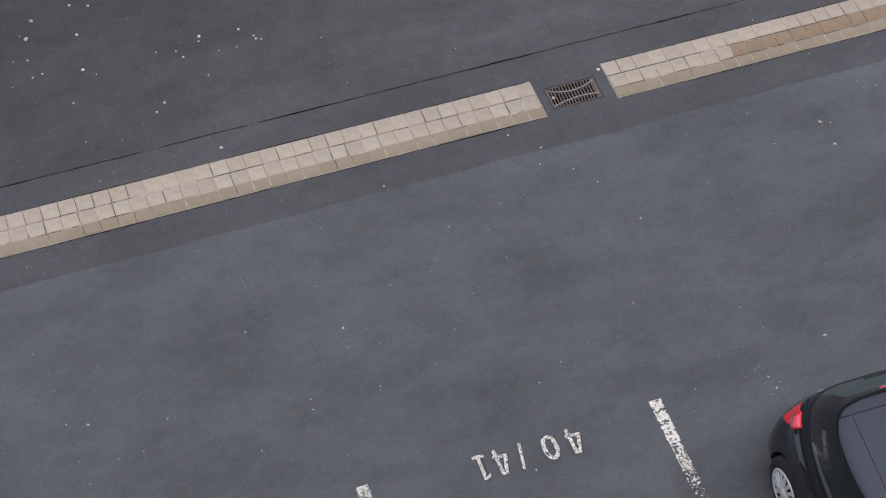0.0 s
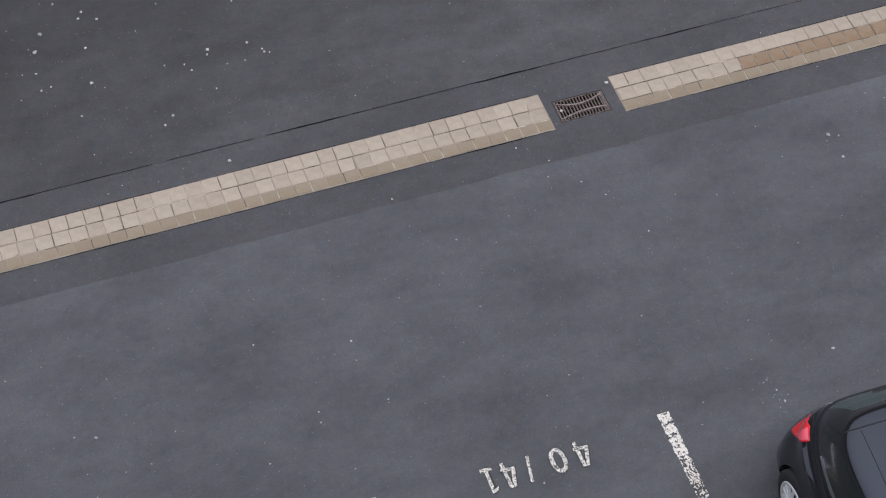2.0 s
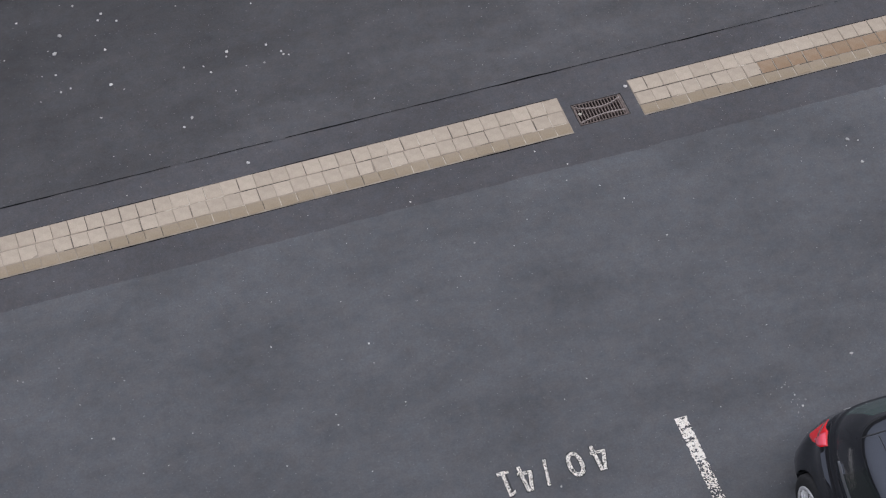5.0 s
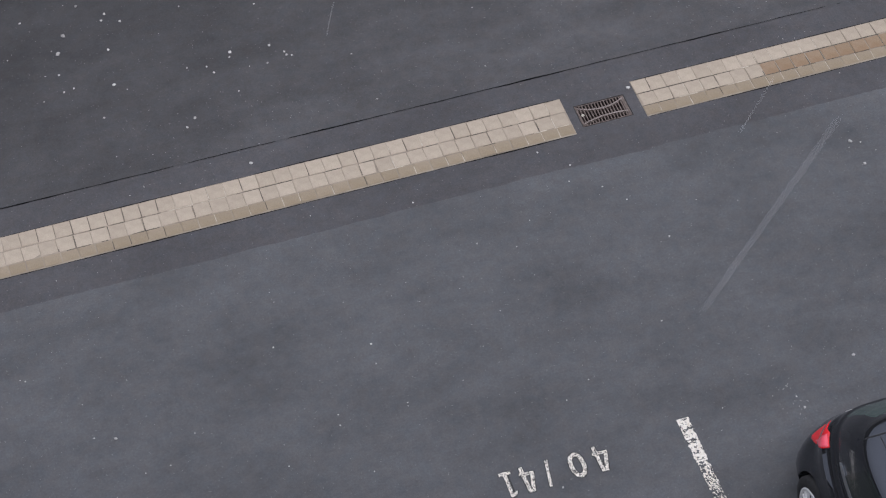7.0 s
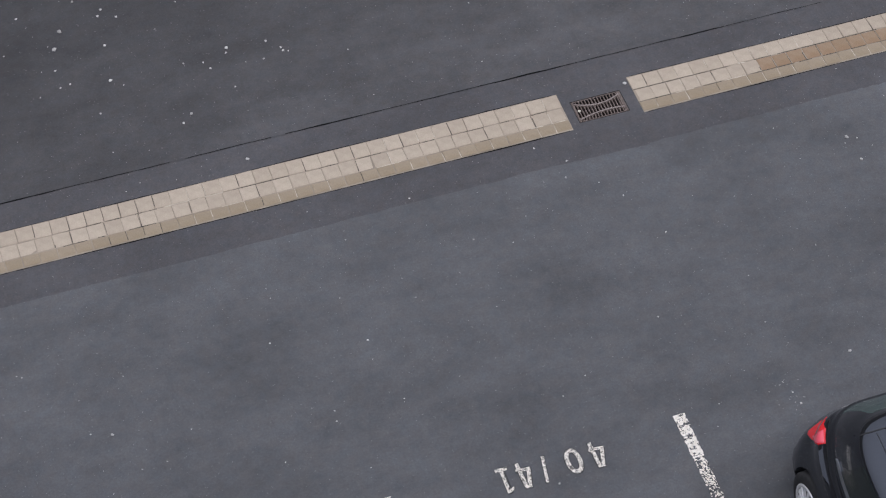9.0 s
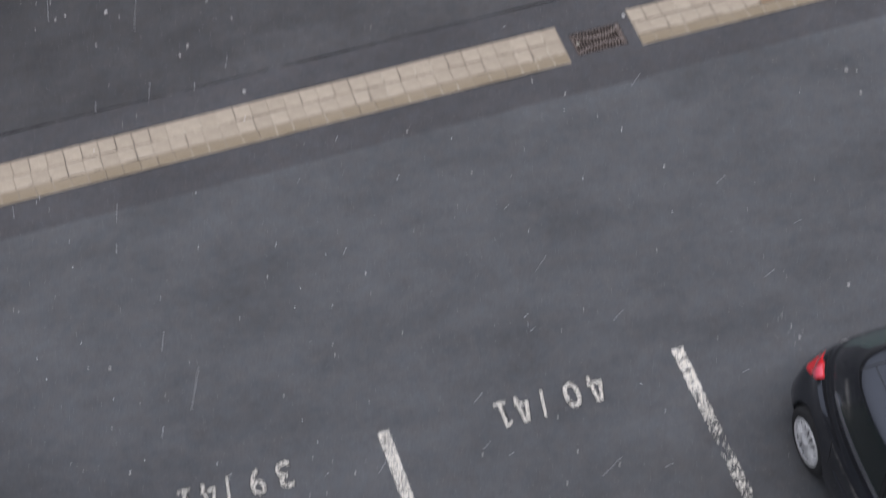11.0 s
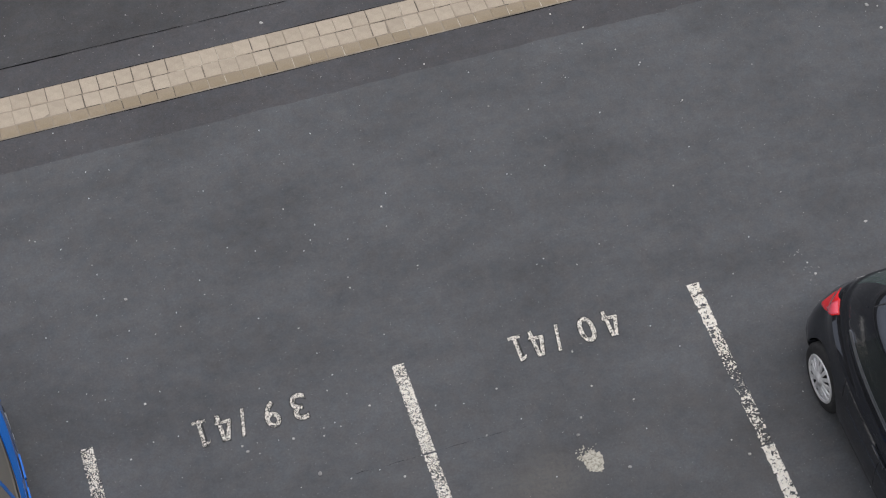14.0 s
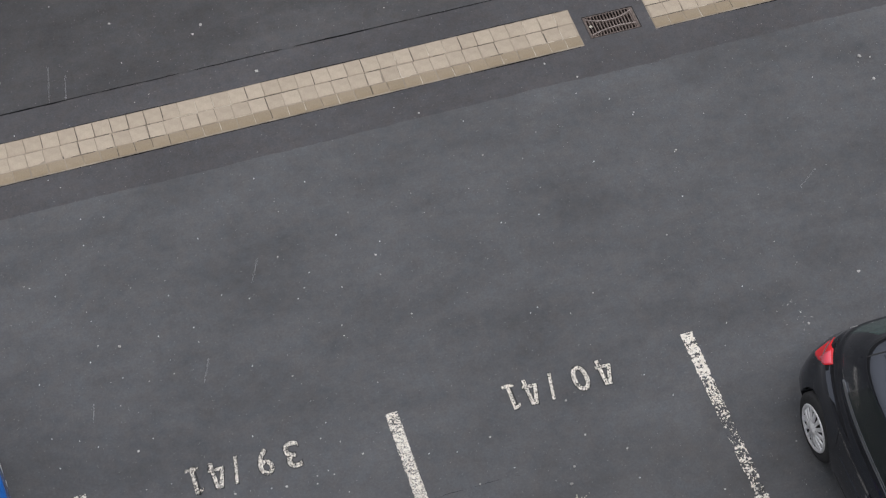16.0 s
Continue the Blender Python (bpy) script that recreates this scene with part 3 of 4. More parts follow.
def glyph(char, x0, x1, y_foot, y_head, root, paint, name, bold, grow, z):
    """One character of the built-in font, fitted to its box and grown all round; it reads from the lane."""
    cu = bpy.data.curves.new("glyph", "FONT")
    cu.body, cu.size, cu.offset, cu.extrude, cu.resolution_u = char, 1.0, bold, 0.0, 4
    tmp = new("glyph", cu)
    bpy.context.view_layer.update()
    me = bpy.data.meshes.new_from_object(tmp.evaluated_get(bpy.context.evaluated_depsgraph_get()))
    bpy.data.objects.remove(tmp)
    bm = bmesh.new()
    bm.from_mesh(me)
    bm.normal_update()
    if char == "1":
        # the stencil's foot, on both sides of the stem
        r = max(v.co.x for v in bm.verts)
        for a, b in ((r - 0.27, r - 0.115), (r + 0.005, r + 0.14)):
            bm.faces.new([bm.verts.new((p, q, 0)) for p, q in ((a, 0.0), (b, 0.0), (b, 0.085), (a, 0.085))])
        bm.faces.new([bm.verts.new((p, q, 0.001)) for p, q in ((r - 0.27, 0.55), (r - 0.10, 0.61), (r - 0.10, 0.70), (r - 0.25, 0.63))])
    xs, ys = [v.co.x for v in bm.verts], [v.co.y for v in bm.verts]
    ax, bx, ay, by = min(xs), max(xs), min(ys), max(ys)
    x0, x1, y_foot, y_head = x0 - grow, x1 + grow, y_foot + grow, y_head - grow
    for v in bm.verts:
        u, w = (v.co.x - ax) / (bx - ax), (v.co.y - ay) / (by - ay)
        v.co = (x1 - (x1 - x0) * u, y_foot + (y_head - y_foot) * w, z)
    bm.normal_update()
    for f in bm.faces:
        if f.normal.z < 0:
            f.normal_flip()
    return part(name, bm, paint, root)


def stencil_four(x0, x1, y_foot, y_head, root, paint, name, half, z):
    """The open four of the stencil: stem, cross stroke, slanting stroke and a blunt top."""
    bm = bmesh.new()
    spot = lambda u, w: Vector((x1 - (x1 - x0) * u, y_foot + (y_head - y_foot) * w, 0))
    for k, (a, b) in enumerate((((0.80, 0.03), (0.72, 0.95)), ((0.10, 0.30), (0.97, 0.27)), ((0.12, 0.30), (0.48, 0.95)), ((0.42, 0.95), (0.74, 0.95)))):
        p, q = spot(*a), spot(*b)
        d = (q - p).normalized()
        n = Vector((-d.y, d.x, 0)) * half
        p, q = p - d * half * 0.6, q + d * half * 0.6
        bm.faces.new([bm.verts.new((*(c + m).xy, z + 0.00012 * k)) for c, m in ((p, -n), (q, -n), (q, n), (p, n))])
    bm.normal_update()
    for f in bm.faces:
        if f.normal.z < 0:
            f.normal_flip()
    return part(name, bm, paint, root)


def make_numbers():
    for text, label, shift, spans in (
        ("40/41", "stencilled white bay number 40/41 on the asphalt", -0.02, ((4.485, 4.615), (4.255, 4.395), (4.028, 4.094), (3.822, 3.945), (3.650, 3.750))),
        ("39/41", "worn stencilled white bay number 39/41 on the asphalt", 0.0, ((1.715, 1.840), (1.478, 1.600), (1.258, 1.326), (1.072, 1.200), (0.885, 0.992))),
    ):
        root = tagged(new("bay_number"), label, "bay number", "painted bay numbers")
        for char, (x0, x1) in zip(text, spans):
            slim = 0.03 if char == "/" else 0.012
            paint = M_PAINT_DIGIT if text[0] == "4" else M_PAINT_PALE
            if char == "4":
                ob = stencil_four(x0, x1, shift - 0.012, shift - 0.268, root, paint, "digit", 0.0165, 0.0046)
                stencil_four(x0, x1, shift - 0.012, shift - 0.268, ob, M_HALO, "grime", 0.025, 0.0034)
                continue
            ob = glyph(char, x0, x1, shift - 0.012, shift - 0.268, root, paint, "slash" if char == "/" else "digit", slim, 0.003, 0.0046)
            glyph(char, x0, x1, shift - 0.012, shift - 0.268, ob, M_HALO, "grime", slim + 0.024, 0.011, 0.0034)


# ---------------------------------------------------------------- grit
def chip_mesh(seed):
    rnd = random.Random(seed)
    bm = bmesh.new()
    bmesh.ops.create_icosphere(bm, subdivisions=1, radius=1.0)
    sx, sy = rnd.uniform(0.7, 1.3), rnd.uniform(0.6, 1.0)
    for v in bm.verts:
        k = rnd.uniform(0.7, 1.15)
        v.co = (v.co.x * sx * k, v.co.y * sy * k, max(-0.3, v.co.z * 0.5 * k))
    return mesh_of("chip", bm, M_CHIP)


GRIT_FAR = [
    (1.42, 6.65, 4), (1.21, 6.27, 4), (1.11, 6.04, 4), (1.06, 5.75, 3), (1.67, 6.45, 3), (1.62, 6.37, 3), (1.8, 6.3, 3), (1.6, 5.94, 3),
    (1.55, 5.45, 4), (1.66, 5.35, 2), (1.16, 5.53, 2), (1.06, 5.51, 2), (2.75, 5.52, 4), (2.73, 5.46, 2), (2.53, 5.3, 3), (2.48, 5.4, 2),
    (2.29, 5.45, 2), (3.15, 5.49, 3), (3.28, 5.31, 3), (3.27, 5.36, 2), (3.33, 5.29, 2), (3.07, 5.26, 2), (2.7, 4.98, 2), (2.2, 4.77, 3),
    (2.1, 4.67, 3), (1.36, 5.05, 2), (3.16, 6.11, 2), (2.39, 6.46, 4), (2.78, 6.31, 3), (2.42, 6.32, 2), (0.83, 6.59, 2),
]
GRIT_LANE = [
    (8.14, 2.47, 4), (8.23, 2.43, 2), (8.15, 2.17, 4), (6.03, 1.93, 2), (7.07, 0.15, 3), (0.64, 1.35, 3), (3.03, 1.62, 2),
    (4.3, 2.41, 2), (5.82, 2.47, 2), (8.72, 2.85, 2), (8.43, 3.33, 2), (5.59, 1.04, 2), (6.4, -0.1, 2), (6.42, -0.23, 3), (2.19, 1.86, 2),
    (2.57, 4.03, 3), (5.22, 3.29, 2), (5.46, 3.04, 2), (3.89, 3.07, 2), (6.36, 3.81, 4),
]
GRIT_BAYS = [
    (1.77, -0.8, 4), (0.56, 0.28, 3), (3.98, -0.96, 3), (3.9, -1.11, 3), (4.17, -0.7, 2), (4.13, -0.33, 2), (3.4, -0.48, 2), (3.18, -0.88, 2),
    (2.42, -1.04, 3), (2.34, -0.31, 2), (5.18, -1.71, 4), (5.09, -1.54, 2), (4.46, -0.93, 2), (4.2, -1.52, 3), (1.65, -0.42, 3), (1.26, -0.42, 3),
    (1.23, -0.36, 3), (1.35, -0.47, 2), (0.33, -0.2, 2),
]


def make_grit():
    shapes = [chip_mesh(k) for k in range(6)]
    rnd = random.Random(5)
    for x, y, size in GRIT_FAR + GRIT_LANE + GRIT_BAYS:
        r = (0.0064 if y > 3.9 else 0.0054) * size
        ob = new("stone_chip", rnd.choice(shapes))
        ob.matrix_basis = pose(x, y, 0.3 * r, 0, 0, rnd.uniform(0, 360)) @ Matrix.Diagonal((r, r, r, 1))
        tagged(ob, "small pale chip of grit lying on the asphalt", "stone chip", "grit on the asphalt")
    # countless smaller grains
    bm = bmesh.new()
    for _ in range(1000):
        x, y = rnd.uniform(-2, 11), rnd.uniform(-3.5, 7)
        if KERB_NEAR - 0.02 < y < KERB_FAR + 0.02 or noise.noise(Vector((x * 0.7, y * 0.7, 4))) < rnd.uniform(-0.6, 0.45):
            continue
        r = 0.0025 + 0.006 * rnd.random() ** 3
        c = [bm.verts.new((x + r * math.cos(a) * rnd.uniform(0.7, 1.3), y + r * math.sin(a), 0.003)) for a in (0, 1.6, 3.1, 4.7)]
        tip = bm.verts.new((x, y, 0.004 + r * 0.8))
        for k in range(4):
            bm.faces.new((c[k], c[(k + 1) % 4], tip))
    tagged(part("grit", bm, M_CHIP), "scattered fine pale grit on the asphalt", "grit", kind="stuff")
    # pale scuffs beside the parked car
    bm = bmesh.new()
    for _ in range(15):
        x, y, a, r = rnd.gauss(6.36, 0.07), rnd.gauss(-0.12, 0.10), rnd.uniform(0, 3.1), rnd.uniform(0.004, 0.013)
        dx, dy = math.cos(a), math.sin(a)
        bm.faces.new([bm.verts.new((x + r * (u * dx - 0.4 * v * dy), y + r * (u * dy + 0.4 * v * dx), 0.003)) for u, v in ((-1, -0.6), (0.9, -1), (1, 0.7), (-0.7, 1))])
    tagged(part("scuff", bm, M_CHIP), "cluster of small pale scuffs on the asphalt", "scuff marks", kind="stuff")
    # cream spill, dried on the asphalt of a bay, and its splashes
    bm = bmesh.new()
    n = 44
    mid = bm.verts.new((3.938, -1.375, 0.012))
    ring1, ring2 = [], []
    for k in range(n):
        a = 2 * math.pi * k / n
        r = 0.086 * (1 + 0.30 * noise.noise(Vector((math.cos(a) * 1.7, math.sin(a) * 1.7, 3))) + 0.34 * noise.noise(Vector((math.cos(a) * 5, math.sin(a) * 6, 9))))
        ring1.append(bm.verts.new((3.938 + 0.62 * r * math.cos(a), -1.375 + 0.75 * r * math.sin(a), 0.011)))
        ring2.append(bm.verts.new((3.938 + r * math.cos(a), -1.375 + 1.15 * r * math.sin(a), 0.003)))
    for k in range(n):
        j = (k + 1) % n
        bm.faces.new((mid, ring1[k], ring1[j]))
        bm.faces.new((ring1[k], ring2[k], ring2[j], ring1[j]))
    for _ in range(120):
        d, a = abs(rnd.gauss(0, 0.06)), rnd.uniform(0, 6.28)
        x, y = 3.900 + 0.7 * d * math.cos(a) + rnd.uniform(-0.02, 0.03), -1.305 + 0.9 * d * math.sin(a)
        r = rnd.uniform(0.003, 0.010)
        c = [bm.verts.new((x + r * math.cos(q) * rnd.uniform(0.7, 1.2), y + r * math.sin(q), 0.0035)) for q in (0, 1.2, 2.5, 3.8, 5.0)]
        bm.faces.new(c)
    tagged(part("spill", bm, M_SPILL), "dried cream-coloured splash of spilt mortar on the asphalt", "spill")


# ---------------------------------------------------------------- cars
def lerp_table(table, z):
    if z <= table[0][0]:
        return table[0][1:]
    for a, b in zip(table, table[1:]):
        if z <= b[0]:
            k = (z - a[0]) / (b[0] - a[0])
            return [p + (q - p) * k for p, q in zip(a[1:], b[1:])]
    return table[-1][1:]


# height, half width, rear end, front end, squareness of the plan, taper to the rear
HATCH = ((0.17, 0.76, 0.58, -3.05, 5.5, 0.0), (0.24, 0.82, 0.64, -3.16, 6.2, 0.0), (0.34, 0.848, 0.675, -3.22, 6.5, 0.0), (0.48, 0.862, 0.692, -3.25, 5.2, 0.0),
         (0.60, 0.868, 0.688, -3.23, 4.4, 0.02), (0.72, 0.866, 0.635, -3.14, 4.1, 0.03), (0.80, 0.862, 0.60, -2.95, 4.4, 0.05), (0.845, 0.856, 0.575, -2.75, 4.4, 0.055), (0.885, 0.836, 0.555, -2.60, 4.4, 0.135),
         (0.925, 0.815, 0.53, -2.40, 4.4, 0.150), (0.96, 0.785, 0.48, -2.28, 4.6, 0.152), (1.05, 0.760, 0.40, -2.12, 5.0, 0.15), (1.20, 0.715, 0.27, -1.82, 5.2, 0.14),
         (1.34, 0.668, 0.13, -1.50, 5.2, 0.12), (1.385, 0.648, 0.095, -1.40, 5.2, 0.10), (1.42, 0.605, 0.06, -1.30, 5.0, 0.08), (1.445, 0.52, -0.01, -1.16, 4.6, 0.06), (1.458, 0.38, -0.16, -1.00, 4.0, 0.04), (1.464, 0.18, -0.40, -0.85, 3.0, 0.0))


class Shell:
    """The outer skin of a hatchback: rear towards +y, rear axle at y = 0."""

    def __init__(self, table, stretch=1.0, rise=1.0, wide=1.0):
        self.t = [(z * rise, hw * wide, yr, yf * stretch, n, tp) for z, hw, yr, yf, n, tp in table]

    def half(self, y, z):
        hw, yr, yf, n, tp = lerp_table(self.t, z)
        ym = -1.15
        u = (y - ym) / (yr - ym) if y > ym else (ym - y) / (ym - yf)
        u = min(0.99999, abs(u))
        m = n if y > ym else 4.0
        k = max(0.0, min(1.0, (y + 0.95) / 1.35))
        return hw * (1 - tp * k * k) * (1 - u ** m) ** (1 / m)

    def ring(self, z, count):
        hw, yr, yf, n, tp = lerp_table(self.t, z)
        ym = -1.15
        pts = []
        for i in range(count):
            a = 2 * math.pi * i / count
            c, s = math.cos(a), math.sin(a)
            m = n if s > 0 else 4.0
            r = (abs(c) ** m + abs(s) ** m) ** (-1 / m)
            y = ym + s * r * ((yr - ym) if s > 0 else (ym - yf))
            k = max(0.0, min(1.0, (y + 0.95) / 1.35))
            pts.append((c * r * hw * (1 - tp * k * k), y, z))
        return pts

    def side(self, sign, y, z, out=0.0):
        e = 0.01
        x = self.half(y, z)
        dy, dz = (self.half(y + e, z) - self.half(y - e, z)) / (2 * e), (self.half(y, z + e) - self.half(y, z - e)) / (2 * e)
        n = Vector((1, -dy, -dz)).normalized()
        p = Vector((x, y, z)) + n * out
        return Vector((sign * p.x, p.y, p.z)), Vector((-sign * n.x, -n.y, -n.z))

    def roof(self, x, y):
        lo, hi = 1.0, self.t[-1][0]
        for _ in range(24):
            mid = (lo + hi) / 2
            lo, hi = (mid, hi) if self.inside(x, y, mid) else (lo, mid)
        return lo

    def inside(self, x, y, z):
        hw, yr, yf, n, tp = lerp_table(self.t, z)
        return yf < y < yr and self.half(y, z) > abs(x)

    def end(self, x, z, out=0.0, rear=True):
        def reach(x, z):
            hw, yr, yf, n, tp = lerp_table(self.t, z)
            m = n if rear else 4.0
            k = min(0.999, abs(x) / (hw * (1 - (tp if rear else 0))))
            u = (1 - k ** m) ** (1 / m)
            return -1.15 + u * ((yr + 1.15) if rear else (yf + 1.15))
        e = 0.01
        y = reach(x, z)
        dx, dz = (reach(x + e, z) - reach(x - e, z)) / (2 * e), (reach(x, z + e) - reach(x, z - e)) / (2 * e)
        n = Vector((-dx, 1, -dz)) if rear else Vector((dx, -1, dz))
        n.normalize()
        return Vector((x, y, z)) + n * out, -n


def side_patch(sh, sign, corners, out, depth, nu=10, nv=6):
    """A panel lying on the flank; corners as (y, z): rear low, front low, front high, rear high."""
    bm = bmesh.new()
    (a, b), (c, d), (e, f), (g, h) = corners

    def fn(u, v):
        y = (a * (1 - u) + c * u) * (1 - v) + (g * (1 - u) + e * u) * v
        z = (b * (1 - u) + d * u) * (1 - v) + (h * (1 - u) + f * u) * v
        return sh.side(sign, y, z, out)
    slab(bm, nu, nv, fn, depth)
    return bm


def path_patch(sh, sign, upper, lower, out, depth, nu=20, nv=10):
    """A panel on the flank between two edges, each a run of (y, z) from the front to the rear."""
    def along(run, u):
        k = min(len(run) - 2, int(u * (len(run) - 1)))
        f = u * (len(run) - 1) - k
        return [a + (b - a) * f for a, b in zip(run[k], run[k + 1])]
    bm = bmesh.new()

    def fn(u, v):
        (a, b), (c, d) = along(lower, u), along(upper, u)
        return sh.side(sign, a + (c - a) * v, b + (d - b) * v, out)
    slab(bm, nu, nv, fn, depth)
    return bm


def end_patch(sh, x0, x1, xt0, xt1, z0, z1, out, depth, rear=True, nu=14, nv=6):
    bm = bmesh.new()
    slab(bm, nu, nv, lambda u, v: sh.end((x0 + (x1 - x0) * u) * (1 - v) + (xt0 + (xt1 - xt0) * u) * v, z0 + (z1 - z0) * v, out, rear), depth)
    return bm


def make_wheel(parent, name, x, y, sign, radius):
    root = new(name)
    root.parent = parent
    root.matrix_basis = pose(x, y, radius) @ (pose(0, 0, 0, 0, 0, 180) if sign < 0 else Matrix())
    bm = bmesh.new()
    k = radius / 0.305
    lathe(bm, [(0.198 * k, -0.17), (0.28 * k, -0.185), (0.303 * k, -0.16), (0.305 * k, -0.10), (0.303 * k, -0.03), (0.285 * k, -0.012), (0.25 * k, -0.002), (0.214 * k, -0.006), (0.198 * k, -0.02), (0.195 * k, -0.17)], 48)
    part("tyre", bm, M_RUBBER, root, smooth=True)
    # wheel cover: dished disc with slots between broad spokes
    bm = bmesh.new()
    lathe(bm, [(0.212 * k, -0.03), (0.212 * k, -0.002), (0.205 * k, 0.005), (0.190 * k, 0.002), (0.180 * k, -0.006)], 48)
    part("cover_ring", bm, M_RIM, root, smooth=True)
    bm = bmesh.new()
    lathe(bm, [(0.070 * k, 0.0), (0.066 * k, 0.011), (0.034 * k, 0.014), (0.032 * k, 0.019), (0.02 * k, 0.022), (0.001, 0.0225)], 32)
    part("hub_cap", bm, M_RIM, root, smooth=True)
    bm = bmesh.new()
    rows = []
    for r, h, d in ((0.060 * k, 0.0125 * k, 0.010), (0.10 * k, 0.0165 * k, 0.009), (0.15 * k, 0.0195 * k, 0.003), (0.181 * k, 0.024 * k, -0.004)):
        rows.append([bm.verts.new((d + lift, r, side * h)) for side, lift in ((-1, -0.012), (-0.7, 0.0), (0.7, 0.0), (1, -0.012))])
    for p, q in zip(rows, rows[1:]):
        for i in range(3):
            bm.faces.new((p[i], p[i + 1], q[i + 1], q[i]))
    spoke = mesh_of("spoke", bm, M_RIM)
    for s in range(14):
        ob = new("spoke", spoke)
        ob.parent, ob.matrix_basis = root, pose(0, 0, 0, 360 * s / 14, 0, 0)
    bm = bmesh.new()
    lathe(bm, [(0.197 * k, -0.028), (0.001, -0.028)], 32)
    part("brake_plate", bm, M_PLASTIC, root)
    return root


def make_car(label, place, paint, sh, glass, rear_glass, trim, axle_front, handles, pillar):
    root = tagged(new("car"), label, "car", "parked cars")
    root.matrix_basis = place
    count = 112
    zs = sorted({z for z, *_ in sh.t} | {sh.t[i][0] * 0.5 + sh.t[i + 1][0] * 0.5 for i in range(len(sh.t) - 1)})
    bm = bmesh.new()
    rings = [[bm.verts.new(p) for p in sh.ring(z, count)] for z in zs]
    for a, b in zip(rings, rings[1:]):
        for k in range(count):
            bm.faces.new((a[k], a[(k + 1) % count], b[(k + 1) % count], b[k]))
    bm.faces.new(rings[0][::-1])
    bm.faces.new(rings[-1])
    body = part("body", bm, paint, root, smooth=True)
    # wheel arches cut out of the skin
    bm = bmesh.new()
    for y in (0.0, axle_front):
        for s in (1, -1):
            bmesh.ops.create_cone(bm, cap_ends=True, segments=48, radius1=0.345, radius2=0.345, depth=0.5, matrix=pose(s * 0.86, y, 0.30, 0, 90, 0))
    cutter = part("arch_cutter", bm, M_PLASTIC, root)
    mod = body.modifiers.new("arches", "BOOLEAN")
    mod.operation, mod.object, mod.solver = "DIFFERENCE", cutter, "EXACT"
    bpy.context.view_layer.update()
    cut = bpy.data.meshes.new_from_object(body.evaluated_get(bpy.context.evaluated_depsgraph_get()))
    body.modifiers.clear()
    body.data = cut
    bpy.data.objects.remove(cutter)
    while len(cut.materials) > 1:
        cut.materials.pop()
    cut.polygons.foreach_set("use_smooth", [True] * len(cut.polygons))
    cut.set_sharp_from_angle(angle=radians(38))
    # underside, dark
    part("underbody", box(bmesh.new(), -0.56, 0.56, axle_front - 0.3, 0.3, 0.16, 0.30, 0.02), M_PLASTIC, root)
    for y in (0.0, axle_front):
        for s in (1, -1):
            make_wheel(root, "wheel", s * 0.835, y, s, 0.305)
    for s in (1, -1):
        # lower sill moulding, belt strip, side glass
        part("rear_side_window", side_patch(sh, s, ((-0.14, 1.01), (-0.98, 0.975), (-0.90, 1.395), (-0.34, 1.375)), 0.009, 0.014, 16, 10), glass, root)
        part("front_side_window", side_patch(sh, s, ((-1.04, 0.97), (-1.98, 0.965), (-1.42, 1.375), (-0.96, 1.395)), 0.009, 0.014, 16, 10), glass, root)
        part("belt_trim", side_patch(sh, s, ((0.0, 0.985), (-2.02, 0.925), (-2.02, 0.945), (-0.01, 1.000)), 0.010, 0.016, 24, 2), trim, root, "satin grey strip below the side windows")
        part("window_seal", side_patch(sh, s, ((-0.04, 1.012), (-2.0, 0.958), (-2.0, 0.968), (-0.05, 1.022)), 0.013, 0.012, 24, 1), trim if trim is M_CHROME else M_PLASTIC, root, "thin strip along the glass")
        part("door_pillar", side_patch(sh, s, ((-0.985, 0.97), (-1.035, 0.97), (-0.955, 1.395), (-0.905, 1.395)), 0.011, 0.016, 3, 10), pillar, root)
        part("sill_moulding", side_patch(sh, s, ((-0.40, 0.205), (axle_front + 0.42, 0.205), (axle_front + 0.42, 0.245), (-0.40, 0.245)), 0.006, 0.012, 20, 2), M_PLASTIC, root)
        # creases and shut lines of the doors
        part("crease_strip", side_patch(sh, s, ((-0.47, 0.612), (axle_front + 0.42, 0.570), (axle_front + 0.42, 0.580), (-0.47, 0.622)), 0.005, 0.010, 20, 1), paint, root, "thin lower door crease")
        for y0, y1, z0, z1 in ((-1.04, -1.05, 0.26, 0.93), (-0.37, -0.33, 0.64, 0.84), (-2.06, -2.04, 0.26, 0.92)):
            part("shut_line", side_patch(sh, s, ((y0 + 0.004, z0), (y0 - 0.004, z0), (y1 - 0.004, z1), (y1 + 0.004, z1)), 0.0015, 0.004, 1, 8), M_PLASTIC, root)
        for y in handles:
            handle = part("door_handle", side_patch(sh, s, ((y + 0.09, 0.775), (y - 0.12, 0.765), (y - 0.12, 0.795), (y + 0.09, 0.81)), 0.024, 0.014, 8, 2), paint, root, "curved pull handle in the body colour")
            # flat black plate stands in for the shade in the handle's hollow
            part("handle_recess", side_patch(sh, s, ((y + 0.08, 0.745), (y - 0.10, 0.74), (y - 0.10, 0.80), (y + 0.08, 0.81)), 0.002, 0.004, 8, 3), M_PLASTIC, handle)
        # tail lamps that wrap round the corner
        lamp = part("tail_lamp", path_patch(sh, s, ((0.214, 0.884), (0.352, 0.873), (0.455, 0.828), (0.535, 0.730)), ((0.300, 0.782), (0.400, 0.680), (0.480, 0.615), (0.535, 0.575)), 0.006, 0.02, 24, 10), M_LAMP, root, "clear red wrap-round tail lamp", True)
